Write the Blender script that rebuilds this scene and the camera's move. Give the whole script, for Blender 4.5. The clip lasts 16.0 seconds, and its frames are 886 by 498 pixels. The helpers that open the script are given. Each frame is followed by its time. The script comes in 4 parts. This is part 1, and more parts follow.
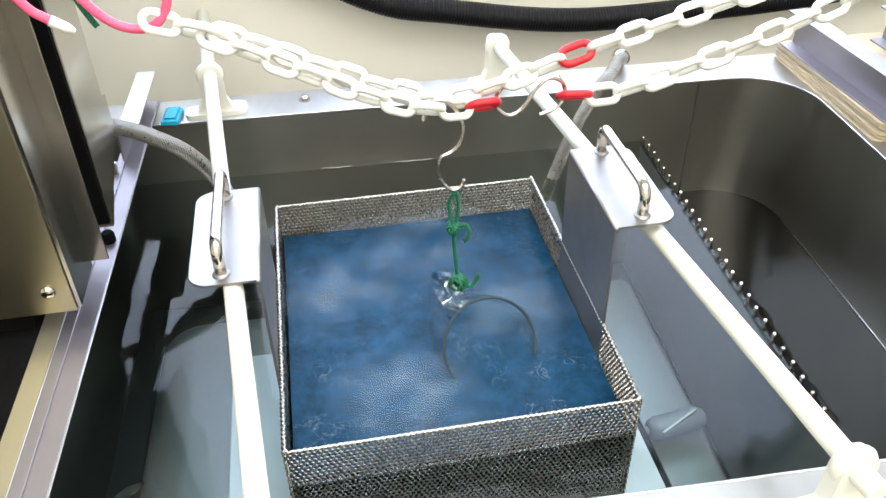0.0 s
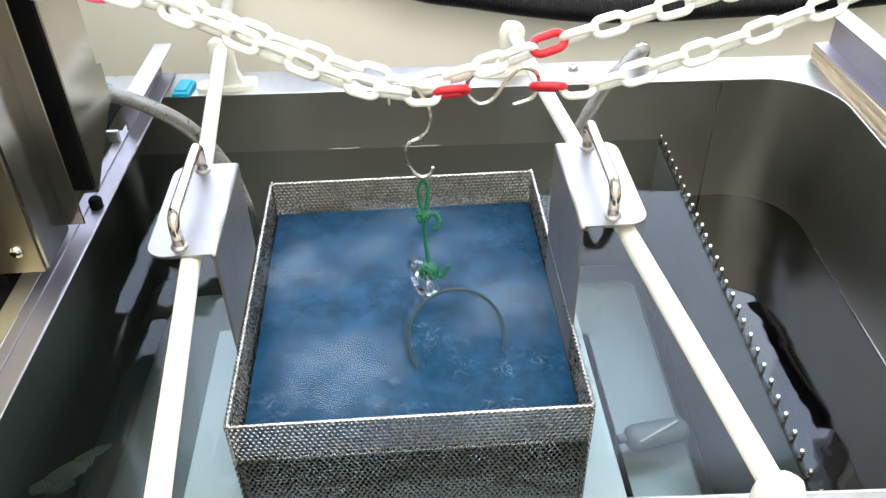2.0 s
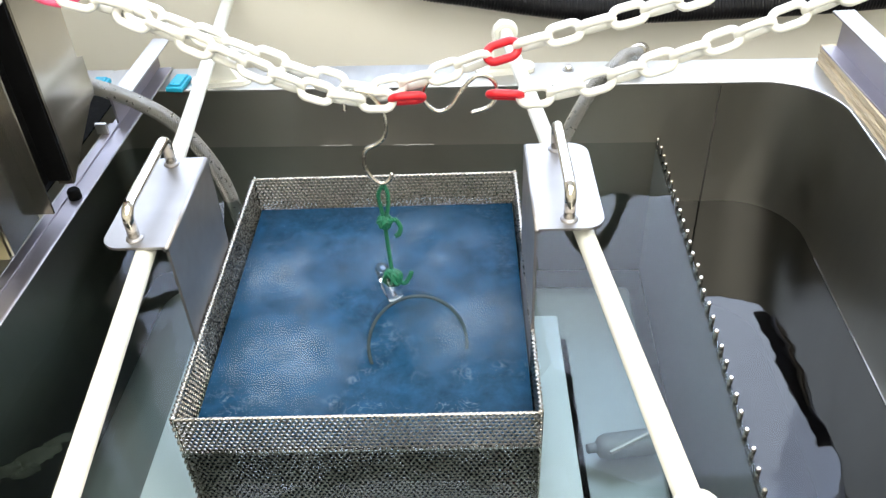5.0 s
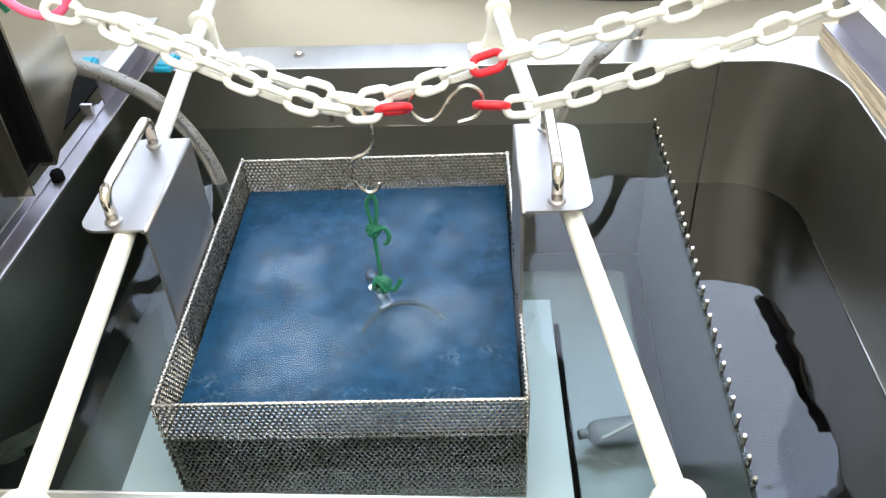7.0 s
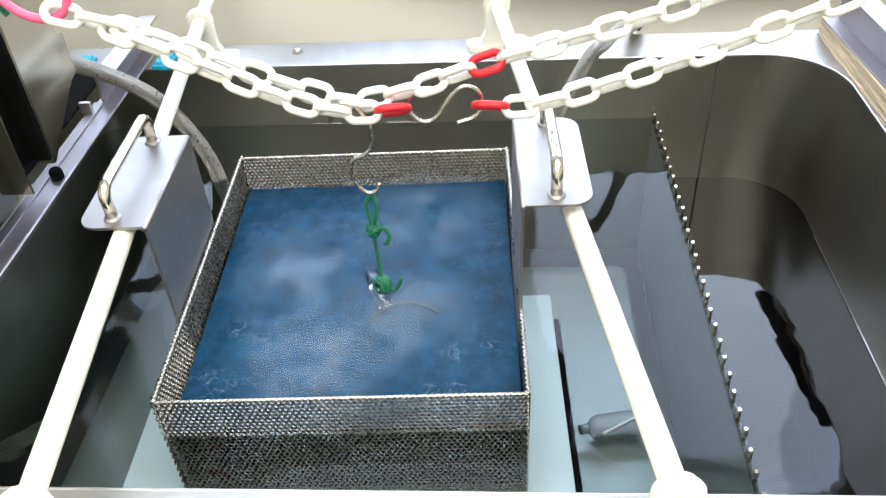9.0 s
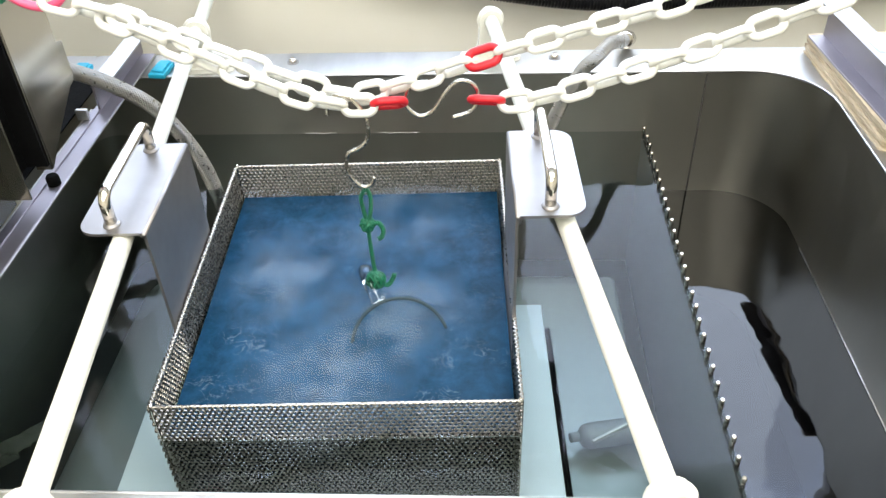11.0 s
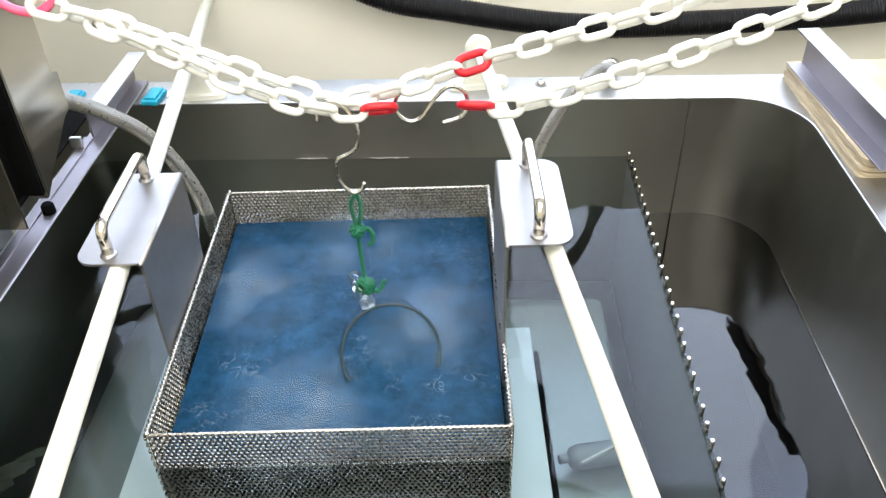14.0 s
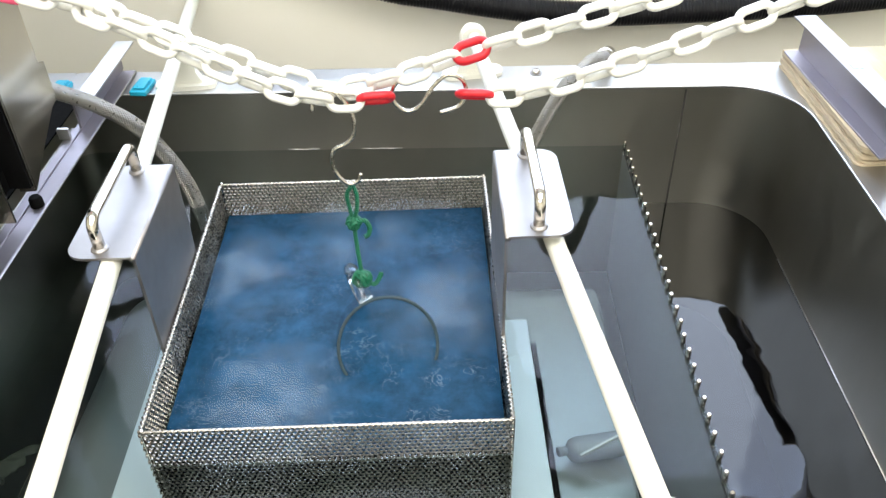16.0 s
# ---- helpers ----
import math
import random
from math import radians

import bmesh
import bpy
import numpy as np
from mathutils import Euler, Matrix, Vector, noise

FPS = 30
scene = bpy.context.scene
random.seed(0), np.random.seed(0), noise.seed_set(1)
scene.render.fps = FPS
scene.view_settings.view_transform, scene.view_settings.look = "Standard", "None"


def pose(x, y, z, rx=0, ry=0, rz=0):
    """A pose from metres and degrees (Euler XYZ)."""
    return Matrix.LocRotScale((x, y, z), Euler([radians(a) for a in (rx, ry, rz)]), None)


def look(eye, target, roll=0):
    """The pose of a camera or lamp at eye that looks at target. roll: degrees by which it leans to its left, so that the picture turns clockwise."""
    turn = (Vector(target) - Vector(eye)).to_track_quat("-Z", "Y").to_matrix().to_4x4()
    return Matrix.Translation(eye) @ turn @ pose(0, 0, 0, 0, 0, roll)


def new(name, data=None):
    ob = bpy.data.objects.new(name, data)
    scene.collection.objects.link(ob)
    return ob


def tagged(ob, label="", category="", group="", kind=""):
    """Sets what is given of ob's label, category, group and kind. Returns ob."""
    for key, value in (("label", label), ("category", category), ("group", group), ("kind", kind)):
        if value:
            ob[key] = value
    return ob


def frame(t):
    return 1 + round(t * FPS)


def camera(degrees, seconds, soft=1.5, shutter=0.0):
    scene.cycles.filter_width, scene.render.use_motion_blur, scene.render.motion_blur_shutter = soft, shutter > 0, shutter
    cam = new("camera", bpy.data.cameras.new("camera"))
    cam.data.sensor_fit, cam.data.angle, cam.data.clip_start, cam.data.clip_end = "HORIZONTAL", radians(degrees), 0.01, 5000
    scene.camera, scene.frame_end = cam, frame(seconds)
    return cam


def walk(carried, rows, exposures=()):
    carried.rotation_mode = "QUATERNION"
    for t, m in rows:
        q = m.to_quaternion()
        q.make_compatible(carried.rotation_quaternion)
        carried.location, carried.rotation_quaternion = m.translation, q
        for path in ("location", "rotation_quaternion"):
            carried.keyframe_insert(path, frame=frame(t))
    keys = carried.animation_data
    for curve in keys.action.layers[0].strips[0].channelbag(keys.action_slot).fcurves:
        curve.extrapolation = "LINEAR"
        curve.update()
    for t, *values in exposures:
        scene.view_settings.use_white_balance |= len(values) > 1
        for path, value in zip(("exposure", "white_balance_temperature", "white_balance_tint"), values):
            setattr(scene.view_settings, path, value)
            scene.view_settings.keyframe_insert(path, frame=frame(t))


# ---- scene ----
cam = camera(56.3, 16.0, soft=1.4)
PATH = [
    (0, (-0.11, -0.534, 1.489), (0.15, 1.032, 0.273), -1.2),
    (0.5, (-0.086, -0.536, 1.485), (0.144, 1.028, 0.26), -0.9),
    (1, (-0.059, -0.535, 1.483), (0.133, 1.031, 0.254), -1.1),
    (1.5, (-0.021, -0.533, 1.482), (0.134, 1.035, 0.25), -1.3),
    (2, (0.011, -0.536, 1.479), (0.081, 1.034, 0.242), -1.5),
    (2.5, (0.04, -0.538, 1.479), (0.07, 1.033, 0.241), -1.4),
    (3, (0.068, -0.534, 1.48), (0.059, 1.041, 0.247), -1.9),
    (3.5, (0.095, -0.534, 1.477), (0.048, 1.04, 0.244), -2.3),
    (4, (0.103, -0.535, 1.474), (0.059, 1.04, 0.242), -2.5),
    (6.3, (0.128, -0.519, 1.457), (0.045, 1.038, 0.205), -3.3),
    (6.5, (0.13, -0.518, 1.455), (0.054, 1.035, 0.197), -3.2),
    (7, (0.134, -0.515, 1.456), (0.055, 1.033, 0.192), -3.3),
    (7.5, (0.133, -0.519, 1.454), (0.051, 1.029, 0.19), -3.4),
    (8, (0.135, -0.522, 1.452), (0.05, 1.026, 0.187), -3.8),
    (8.5, (0.134, -0.52, 1.453), (0.048, 1.027, 0.188), -3.8),
    (9, (0.135, -0.516, 1.453), (0.054, 1.029, 0.186), -3.7),
    (11.5, (0.124, -0.529, 1.466), (0.082, 1.037, 0.222), -2.2),
    (12, (0.126, -0.528, 1.472), (0.083, 1.042, 0.235), -2.2),
    (12.5, (0.124, -0.531, 1.477), (0.087, 1.05, 0.253), -2.1),
    (13, (0.123, -0.533, 1.481), (0.093, 1.051, 0.26), -2.0),
    (13.5, (0.123, -0.533, 1.483), (0.102, 1.046, 0.255), -1.8),
    (14, (0.121, -0.534, 1.485), (0.11, 1.048, 0.261), -1.8),
    (14.5, (0.12, -0.532, 1.486), (0.116, 1.048, 0.261), -1.6),
    (15, (0.118, -0.528, 1.486), (0.114, 1.052, 0.26), -1.5),
    (15.5, (0.115, -0.523, 1.482), (0.119, 1.047, 0.243), -1.4),
    (16, (0.11, -0.522, 1.478), (0.128, 1.045, 0.235), -1.5),
]
walk(cam, [(t, look(eye, target, roll)) for t, eye, target, roll in PATH], exposures=[(0, 0.0), (16, 0.0)])

# ---- light ----
world = bpy.data.worlds.new("room_air")
scene.world = world
world.use_nodes = True
world.node_tree.nodes["Background"].inputs[0].default_value = (0.75, 0.85, 1.0, 1)
world.node_tree.nodes["Background"].inputs[1].default_value = 0.05


def area_lamp(name, eye, target, w, h, watts, colour):
    data = bpy.data.lights.new(name, "AREA")
    data.shape, data.size, data.size_y, data.energy, data.color = "RECTANGLE", w, h, watts, colour
    ob = new(name, data)
    ob.matrix_world = look(eye, target)
    return ob


area_lamp("window_daylight", (0.2, 0.93, 1.65), (0.2, -1.0, 1.2), 1.5, 1.0, 10.0, (0.78, 0.88, 1.0))
area_lamp("ceiling_light_tube", (0.35, -0.60, 2.50), (0.35, -0.60, 0), 2.4, 1.1, 37.5, (1.0, 0.97, 0.90))
area_lamp("ceiling_light_tube", (-0.2, -2.1, 2.50), (-0.2, -2.1, 0), 2.4, 1.1, 37.5, (1.0, 0.97, 0.90))


# ---- materials ----
def mat(name, colour, rough=0.5, metal=0.0, vary=0.15, scale=8.0, bump=0.0, bump_scale=200.0, stretch=(1, 1, 1),
        rough_vary=0.1, ior=1.45, transmission=0.0, emission=0.0, alpha=1.0):
    m = bpy.data.materials.new(name)
    m.use_nodes = True
    nt = m.node_tree
    n, l = nt.nodes, nt.links
    bsdf = n["Principled BSDF"]
    bsdf.inputs["Metallic"].default_value = metal
    bsdf.inputs["IOR"].default_value = ior
    bsdf.inputs["Transmission Weight"].default_value = transmission
    bsdf.inputs["Alpha"].default_value = alpha
    co = n.new("ShaderNodeTexCoord")
    mp = n.new("ShaderNodeMapping")
    mp.inputs["Scale"].default_value = stretch
    l.new(co.outputs["Object"], mp.inputs["Vector"])
    big = n.new("ShaderNodeTexNoise")
    big.inputs["Scale"].default_value, big.inputs["Detail"].default_value = scale, 6
    fine = n.new("ShaderNodeTexNoise")
    fine.inputs["Scale"].default_value, fine.inputs["Detail"].default_value = bump_scale, 3
    l.new(mp.outputs[0], big.inputs["Vector"])
    l.new(mp.outputs[0], fine.inputs["Vector"])
    ramp = n.new("ShaderNodeMapRange")
    ramp.inputs["From Min"].default_value, ramp.inputs["From Max"].default_value = 0.3, 0.7
    ramp.inputs["To Min"].default_value, ramp.inputs["To Max"].default_value = 1 - vary, 1 + vary
    l.new(big.outputs["Fac"], ramp.inputs["Value"])
    mul = n.new("ShaderNodeMix")
    mul.data_type, mul.blend_type = "RGBA", "MULTIPLY"
    mul.inputs["Factor"].default_value = 1
    mul.inputs[6].default_value = (*colour, 1)
    l.new(ramp.outputs[0], mul.inputs[7])
    l.new(mul.outputs[2], bsdf.inputs["Base Color"])
    rr = n.new("ShaderNodeMapRange")
    rr.inputs["From Min"].default_value, rr.inputs["From Max"].default_value = 0.3, 0.7
    rr.inputs["To Min"].default_value, rr.inputs["To Max"].default_value = max(0.02, rough - rough_vary), min(1, rough + rough_vary)
    l.new(fine.outputs["Fac"], rr.inputs["Value"])
    l.new(rr.outputs[0], bsdf.inputs["Roughness"])
    if bump:
        b = n.new("ShaderNodeBump")
        b.inputs["Strength"].default_value, b.inputs["Distance"].default_value = bump, 0.001
        l.new(fine.outputs["Fac"], b.inputs["Height"])
        l.new(b.outputs[0], bsdf.inputs["Normal"])
    if emission:
        bsdf.inputs["Emission Color"].default_value = (*colour, 1)
        bsdf.inputs["Emission Strength"].default_value = emission
    return m


steel = mat("brushed_steel", (0.47, 0.455, 0.43), 0.17, 1.0, 0.08, 5, 0.0, 60, (1, 1, 1), 0.015)
steel_wall = mat("tank_steel", (0.36, 0.345, 0.295), 0.36, 1.0, 0.16, 3, 0.0, 40, (1, 1, 0.35), 0.04)
steel_rim = mat("rim_steel", (0.50, 0.50, 0.49), 0.40, 1.0, 0.10, 6, 0.0, 40, (3, 0.8, 1), 0.05)
steel_satin = mat("satin_steel", (0.33, 0.315, 0.305), 0.46, 1.0, 0.07, 14, 0.0, 60, (1, 1, 1), 0.03)
steel_polish = mat("polished_steel", (0.66, 0.62, 0.55), 0.16, 1.0, 0.08, 20, 0.0, 100)
ledge_steel = mat("pale_warm_steel", (0.46, 0.42, 0.30), 0.48, 0.85, 0.12, 12, 0.0, 60, (1, 0.3, 1), 0.04)
steel_bronze = mat("warm_tinted_steel", (0.40, 0.365, 0.26), 0.30, 1.0, 0.10, 6, 0.0, 50, (1, 1, 1), 0.015)
steel_mesh = mat("perforated_steel", (0.33, 0.305, 0.265), 0.28, 1.0, 0.2, 30, 0.1, 300)
rim_wire = mat("basket_rim_steel", (0.44, 0.41, 0.36), 0.30, 1.0, 0.2, 30)
# blue-black colour that stands for the shade deep in the bath
bath_shade_fill = mat("bath_shade_blue", (0.004, 0.012, 0.024), 0.6, 0, 0.2, 20)
steel_under = mat("submerged_steel", (0.25, 0.28, 0.30), 0.55, 0.35, 0.15, 5, 0.0, 30, (1, 1, 1), 0.01)
# near-black instead of steel grey: dimness of the deep water put into the colour
shade_steel = mat("shade_darkened_steel", (0.035, 0.038, 0.036), 0.50, 0.3, 0.2, 4, 0.0, 30, (1, 1, 1), 0.01)
steel_dull = mat("dull_violet_steel", (0.34, 0.32, 0.345), 0.50, 1.0, 0.15, 9, 0.0, 60, (1, 0.3, 1), 0.02)
pale_plate = mat("pale_plate", (0.90, 0.96, 1.0), 0.34, 0.1, 0.06, 6, 0.0, 30, (1, 1, 1), 0.02)
hook_steel = mat("hook_steel", (0.60, 0.56, 0.48), 0.22, 1.0, 0.1, 40)
cove_steel = mat("coved_floor_steel", (0.33, 0.36, 0.35), 0.36, 0.45, 0.14, 5, 0.0, 30, (1, 0.4, 1), 0.03)
steel_lip = mat("brownish_steel", (0.30, 0.275, 0.235), 0.22, 1.0, 0.10, 8, 0.0, 60, (1, 1, 0.3), 0.02)
flange_steel = mat("bright_flange_steel", (0.50, 0.49, 0.47), 0.40, 1.0, 0.10, 14, 0.0, 60, (1, 1, 1), 0.04)
seam_dark = mat("dark_weld_seam", (0.06, 0.055, 0.05), 0.6, 0.4, 0.2, 30)
ptfe = mat("white_plastic_rod", (0.70, 0.69, 0.60), 0.42, 0, 0.03, 10, 0.05, 200, (1, 1, 1), 0.08)
chain_white = mat("white_chain_plastic", (0.68, 0.67, 0.61), 0.38, 0, 0.04, 60, 0.05, 300)
chain_red = mat("red_chain_plastic", (0.52, 0.012, 0.02), 0.38, 0, 0.10, 60, 0.05, 300)
pink = mat("pink_coating", (0.80, 0.10, 0.20), 0.35, 0, 0.06, 40)
rope_green = mat("green_cord", (0.003, 0.105, 0.050), 0.48, 0, 0.3, 300, 0.4, 900)
wall_paint = mat("cream_wall_paint", (0.80, 0.77, 0.66), 0.6, 0, 0.04, 2, 0.05, 90)
ceiling_paint = mat("white_ceiling_paint", (0.80, 0.80, 0.78), 0.8, 0, 0.03, 3)
floor_vinyl = mat("grey_vinyl", (0.30, 0.30, 0.29), 0.5, 0, 0.12, 5)
black_rubber = mat("black_corrugated_hose", (0.006, 0.006, 0.007), 0.42, 0, 0.2, 30, 0.1, 200, ior=1.28)
# colour of the black peg; elsewhere it paints shade in slots and gaps
black_matt = mat("matt_black_and_shade", (0.006, 0.006, 0.006), 0.8, 0, 0.2, 20, ior=1.12)
blue_clip = mat("blue_plastic", (0.02, 0.36, 0.52), 0.35, 0, 0.1, 60)
paper = mat("tan_board_edges", (0.50, 0.41, 0.28), 0.8, 0, 0.28, 45, 0.5, 300, (1, 0.2, 6))
tube_white = mat("lamp_diffuser", (1, 1, 1), 0.5, emission=2.5)


def braid_material():
    m = mat("steel_braid", (0.35, 0.335, 0.30), 0.34, 1.0, 0.15, 30)
    nt = m.node_tree
    n, l = nt.nodes, nt.links
    uv = n.new("ShaderNodeUVMap")
    waves = []
    for sgn in (1, -1):
        mp = n.new("ShaderNodeMapping")
        mp.inputs["Rotation"].default_value = (0, 0, sgn * radians(45))
        l.new(uv.outputs[0], mp.inputs["Vector"])
        w = n.new("ShaderNodeTexWave")
        w.inputs["Scale"].default_value = 0.95
        l.new(mp.outputs[0], w.inputs["Vector"])
        waves.append(w)
    mx = n.new("ShaderNodeMath")
    mx.operation = "MAXIMUM"
    l.new(waves[0].outputs["Fac"], mx.inputs[0])
    l.new(waves[1].outputs["Fac"], mx.inputs[1])
    b = n.new("ShaderNodeBump")
    b.inputs["Strength"].default_value, b.inputs["Distance"].default_value = 0.8, 0.0025
    l.new(mx.outputs[0], b.inputs["Height"])
    l.new(b.outputs[0], n["Principled BSDF"].inputs["Normal"])
    return m


braid = braid_material()


def water_material(name, tint, cloudy=0.0, cloud_colour=(0, 0, 0), ripple=0.25, scale=9.0, ior=1.34, gloss_rough=0.03):
    """A clear surface that mirrors by Fresnel and lets light through tinted; cloudy water scatters part of it."""
    m = bpy.data.materials.new(name)
    m.use_nodes = True
    nt = m.node_tree
    n, l = nt.nodes, nt.links
    n.remove(n["Principled BSDF"])
    out = n["Material Output"]
    co = n.new("ShaderNodeTexCoord")
    rip = n.new("ShaderNodeTexNoise")
    rip.inputs["Scale"].default_value, rip.inputs["Detail"].default_value = scale, 3
    l.new(co.outputs["Object"], rip.inputs["Vector"])
    b = n.new("ShaderNodeBump")
    b.inputs["Strength"].default_value, b.inputs["Distance"].default_value = ripple, 0.01
    l.new(rip.outputs["Fac"], b.inputs["Height"])
    gloss = n.new("ShaderNodeBsdfGlossy")
    gloss.inputs["Roughness"].default_value = gloss_rough
    l.new(b.outputs[0], gloss.inputs["Normal"])
    clear = n.new("ShaderNodeBsdfTransparent")
    clear.inputs[0].default_value = (*tint, 1)
    body = clear
    if cloudy:
        dif = n.new("ShaderNodeBsdfDiffuse")
        big = n.new("ShaderNodeTexNoise")
        big.inputs["Scale"].default_value, big.inputs["Detail"].default_value, big.inputs["Roughness"].default_value = 30, 9, 0.72
        big.inputs["Distortion"].default_value = 0.2
        l.new(co.outputs["Object"], big.inputs["Vector"])
        ramp = n.new("ShaderNodeValToRGB")
        ramp.color_ramp.elements[0].position, ramp.color_ramp.elements[1].position = 0.36, 0.66
        ramp.color_ramp.elements[0].color = (*[c * 0.62 for c in cloud_colour], 1)
        ramp.color_ramp.elements[1].color = (*[c * 1.22 for c in cloud_colour], 1)
        l.new(big.outputs["Fac"], ramp.inputs[0])
        curl = n.new("ShaderNodeTexNoise")
        curl.inputs["Scale"].default_value, curl.inputs["Detail"].default_value, curl.inputs["Distortion"].default_value = 62, 5, 1.0
        l.new(co.outputs["Object"], curl.inputs["Vector"])
        mid = n.new("ShaderNodeMath")
        mid.operation = "SUBTRACT"
        mid.inputs[1].default_value = 0.5
        l.new(curl.outputs["Fac"], mid.inputs[0])
        away = n.new("ShaderNodeMath")
        away.operation = "ABSOLUTE"
        l.new(mid.outputs[0], away.inputs[0])
        line = n.new("ShaderNodeMapRange")
        line.inputs["From Min"].default_value, line.inputs["From Max"].default_value = 0.0, 0.022
        line.inputs["To Min"].default_value, line.inputs["To Max"].default_value = 1, 0
        l.new(away.outputs[0], line.inputs["Value"])
        where = n.new("ShaderNodeTexNoise")
        where.inputs["Scale"].default_value, where.inputs["Detail"].default_value = 22, 4
        l.new(co.outputs["Object"], where.inputs["Vector"])
        spot = n.new("ShaderNodeMapRange")
        spot.inputs["From Min"].default_value, spot.inputs["From Max"].default_value = 0.48, 0.66
        spot.inputs["To Max"].default_value = 0.75
        l.new(where.outputs["Fac"], spot.inputs["Value"])
        sep = n.new("ShaderNodeSeparateXYZ")
        l.new(co.outputs["Object"], sep.inputs[0])
        drift = n.new("ShaderNodeMapRange")
        drift.interpolation_type = "SMOOTHSTEP"
        drift.inputs["From Min"].default_value, drift.inputs["From Max"].default_value = 0.24, 0.05
        drift.inputs["To Min"].default_value, drift.inputs["To Max"].default_value = 0.06, 0.36
        l.new(sep.outputs["Y"], drift.inputs["Value"])
        some = n.new("ShaderNodeMath")
        some.operation = "MULTIPLY"
        l.new(spot.outputs[0], some.inputs[0])
        l.new(drift.outputs[0], some.inputs[1])
        both = n.new("ShaderNodeMath")
        both.operation = "MULTIPLY"
        l.new(line.outputs[0], both.inputs[0])
        l.new(some.outputs[0], both.inputs[1])
        foam = n.new("ShaderNodeMix")
        foam.data_type = "RGBA"
        foam.inputs[7].default_value = (0.62, 0.72, 0.76, 1)
        l.new(both.outputs[0], foam.inputs["Factor"])
        l.new(ramp.outputs[0], foam.inputs[6])
        l.new(foam.outputs[2], dif.inputs[0])
        mix = n.new("ShaderNodeMixShader")
        mix.inputs[0].default_value = cloudy
        l.new(clear.outputs[0], mix.inputs[1])
        l.new(dif.outputs[0], mix.inputs[2])
        body = mix
    fr = n.new("ShaderNodeFresnel")
    fr.inputs["IOR"].default_value = ior
    l.new(b.outputs[0], fr.inputs["Normal"])
    top = n.new("ShaderNodeMixShader")
    l.new(fr.outputs[0], top.inputs[0])
    l.new(body.outputs[0], top.inputs[1])
    l.new(gloss.outputs[0], top.inputs[2])
    l.new(top.outputs[0], out.inputs["Surface"])
    return m


clear_water = water_material("tank_water", (0.64, 0.71, 0.71), ripple=0.17, scale=9, ior=1.34)
# chamber's dimness is put into the dark tint; high IOR strengthens the window reflection
shaded_sump_water = water_material("shaded_sump_water", (0.11, 0.12, 0.112), ripple=0.24, scale=6, ior=1.56)
blue_water = water_material("blue_bath_water", (0.12, 0.38, 0.70), 0.86, (0.0125, 0.054, 0.107), 0.20, 34, 1.14, 0.16)


def mist_material():
    m = bpy.data.materials.new("thin_steam")
    m.use_nodes = True
    nt = m.node_tree
    n, l = nt.nodes, nt.links
    n.remove(n["Principled BSDF"])
    co = n.new("ShaderNodeTexCoord")
    info = n.new("ShaderNodeObjectInfo")
    off = n.new("ShaderNodeVectorMath")
    off.operation = "SCALE"
    off.inputs[0].default_value = (7.0, 3.0, 5.0)
    l.new(info.outputs["Random"], off.inputs["Scale"])
    add = n.new("ShaderNodeVectorMath")
    l.new(co.outputs["Object"], add.inputs[0])
    l.new(off.outputs[0], add.inputs[1])
    ns = n.new("ShaderNodeTexNoise")
    ns.inputs["Scale"].default_value, ns.inputs["Detail"].default_value, ns.inputs["Distortion"].default_value = 19, 7, 0.3
    l.new(add.outputs[0], ns.inputs["Vector"])
    ln = n.new("ShaderNodeVectorMath")
    ln.operation = "LENGTH"
    sc = n.new("ShaderNodeVectorMath")
    sc.operation = "MULTIPLY"
    sc.inputs[1].default_value = (1, 1, 0)
    l.new(co.outputs["Object"], sc.inputs[0])
    l.new(sc.outputs[0], ln.inputs[0])
    fall = n.new("ShaderNodeMapRange")
    fall.interpolation_type = "SMOOTHSTEP"
    fall.inputs["From Min"].default_value, fall.inputs["From Max"].default_value = 0.0, 0.112
    fall.inputs["To Min"].default_value, fall.inputs["To Max"].default_value = 1, 0
    l.new(ln.outputs["Value"], fall.inputs["Value"])
    dens = n.new("ShaderNodeMapRange")
    dens.interpolation_type = "SMOOTHSTEP"
    dens.inputs["From Min"].default_value, dens.inputs["From Max"].default_value = 0.30, 0.80
    dens.inputs["To Min"].default_value, dens.inputs["To Max"].default_value = 0, 0.20
    l.new(ns.outputs["Fac"], dens.inputs["Value"])
    mul = n.new("ShaderNodeMath")
    mul.operation = "MULTIPLY"
    l.new(fall.outputs[0], mul.inputs[0])
    l.new(dens.outputs[0], mul.inputs[1])
    tr = n.new("ShaderNodeBsdfTransparent")
    df = n.new("ShaderNodeBsdfDiffuse")
    df.inputs[0].default_value = (0.48, 0.61, 0.74, 1)
    mix = n.new("ShaderNodeMixShader")
    l.new(mul.outputs[0], mix.inputs[0])
    l.new(tr.outputs[0], mix.inputs[1])
    l.new(df.outputs[0], mix.inputs[2])
    l.new(mix.outputs[0], n["Material Output"].inputs["Surface"])
    return m


mist = mist_material()


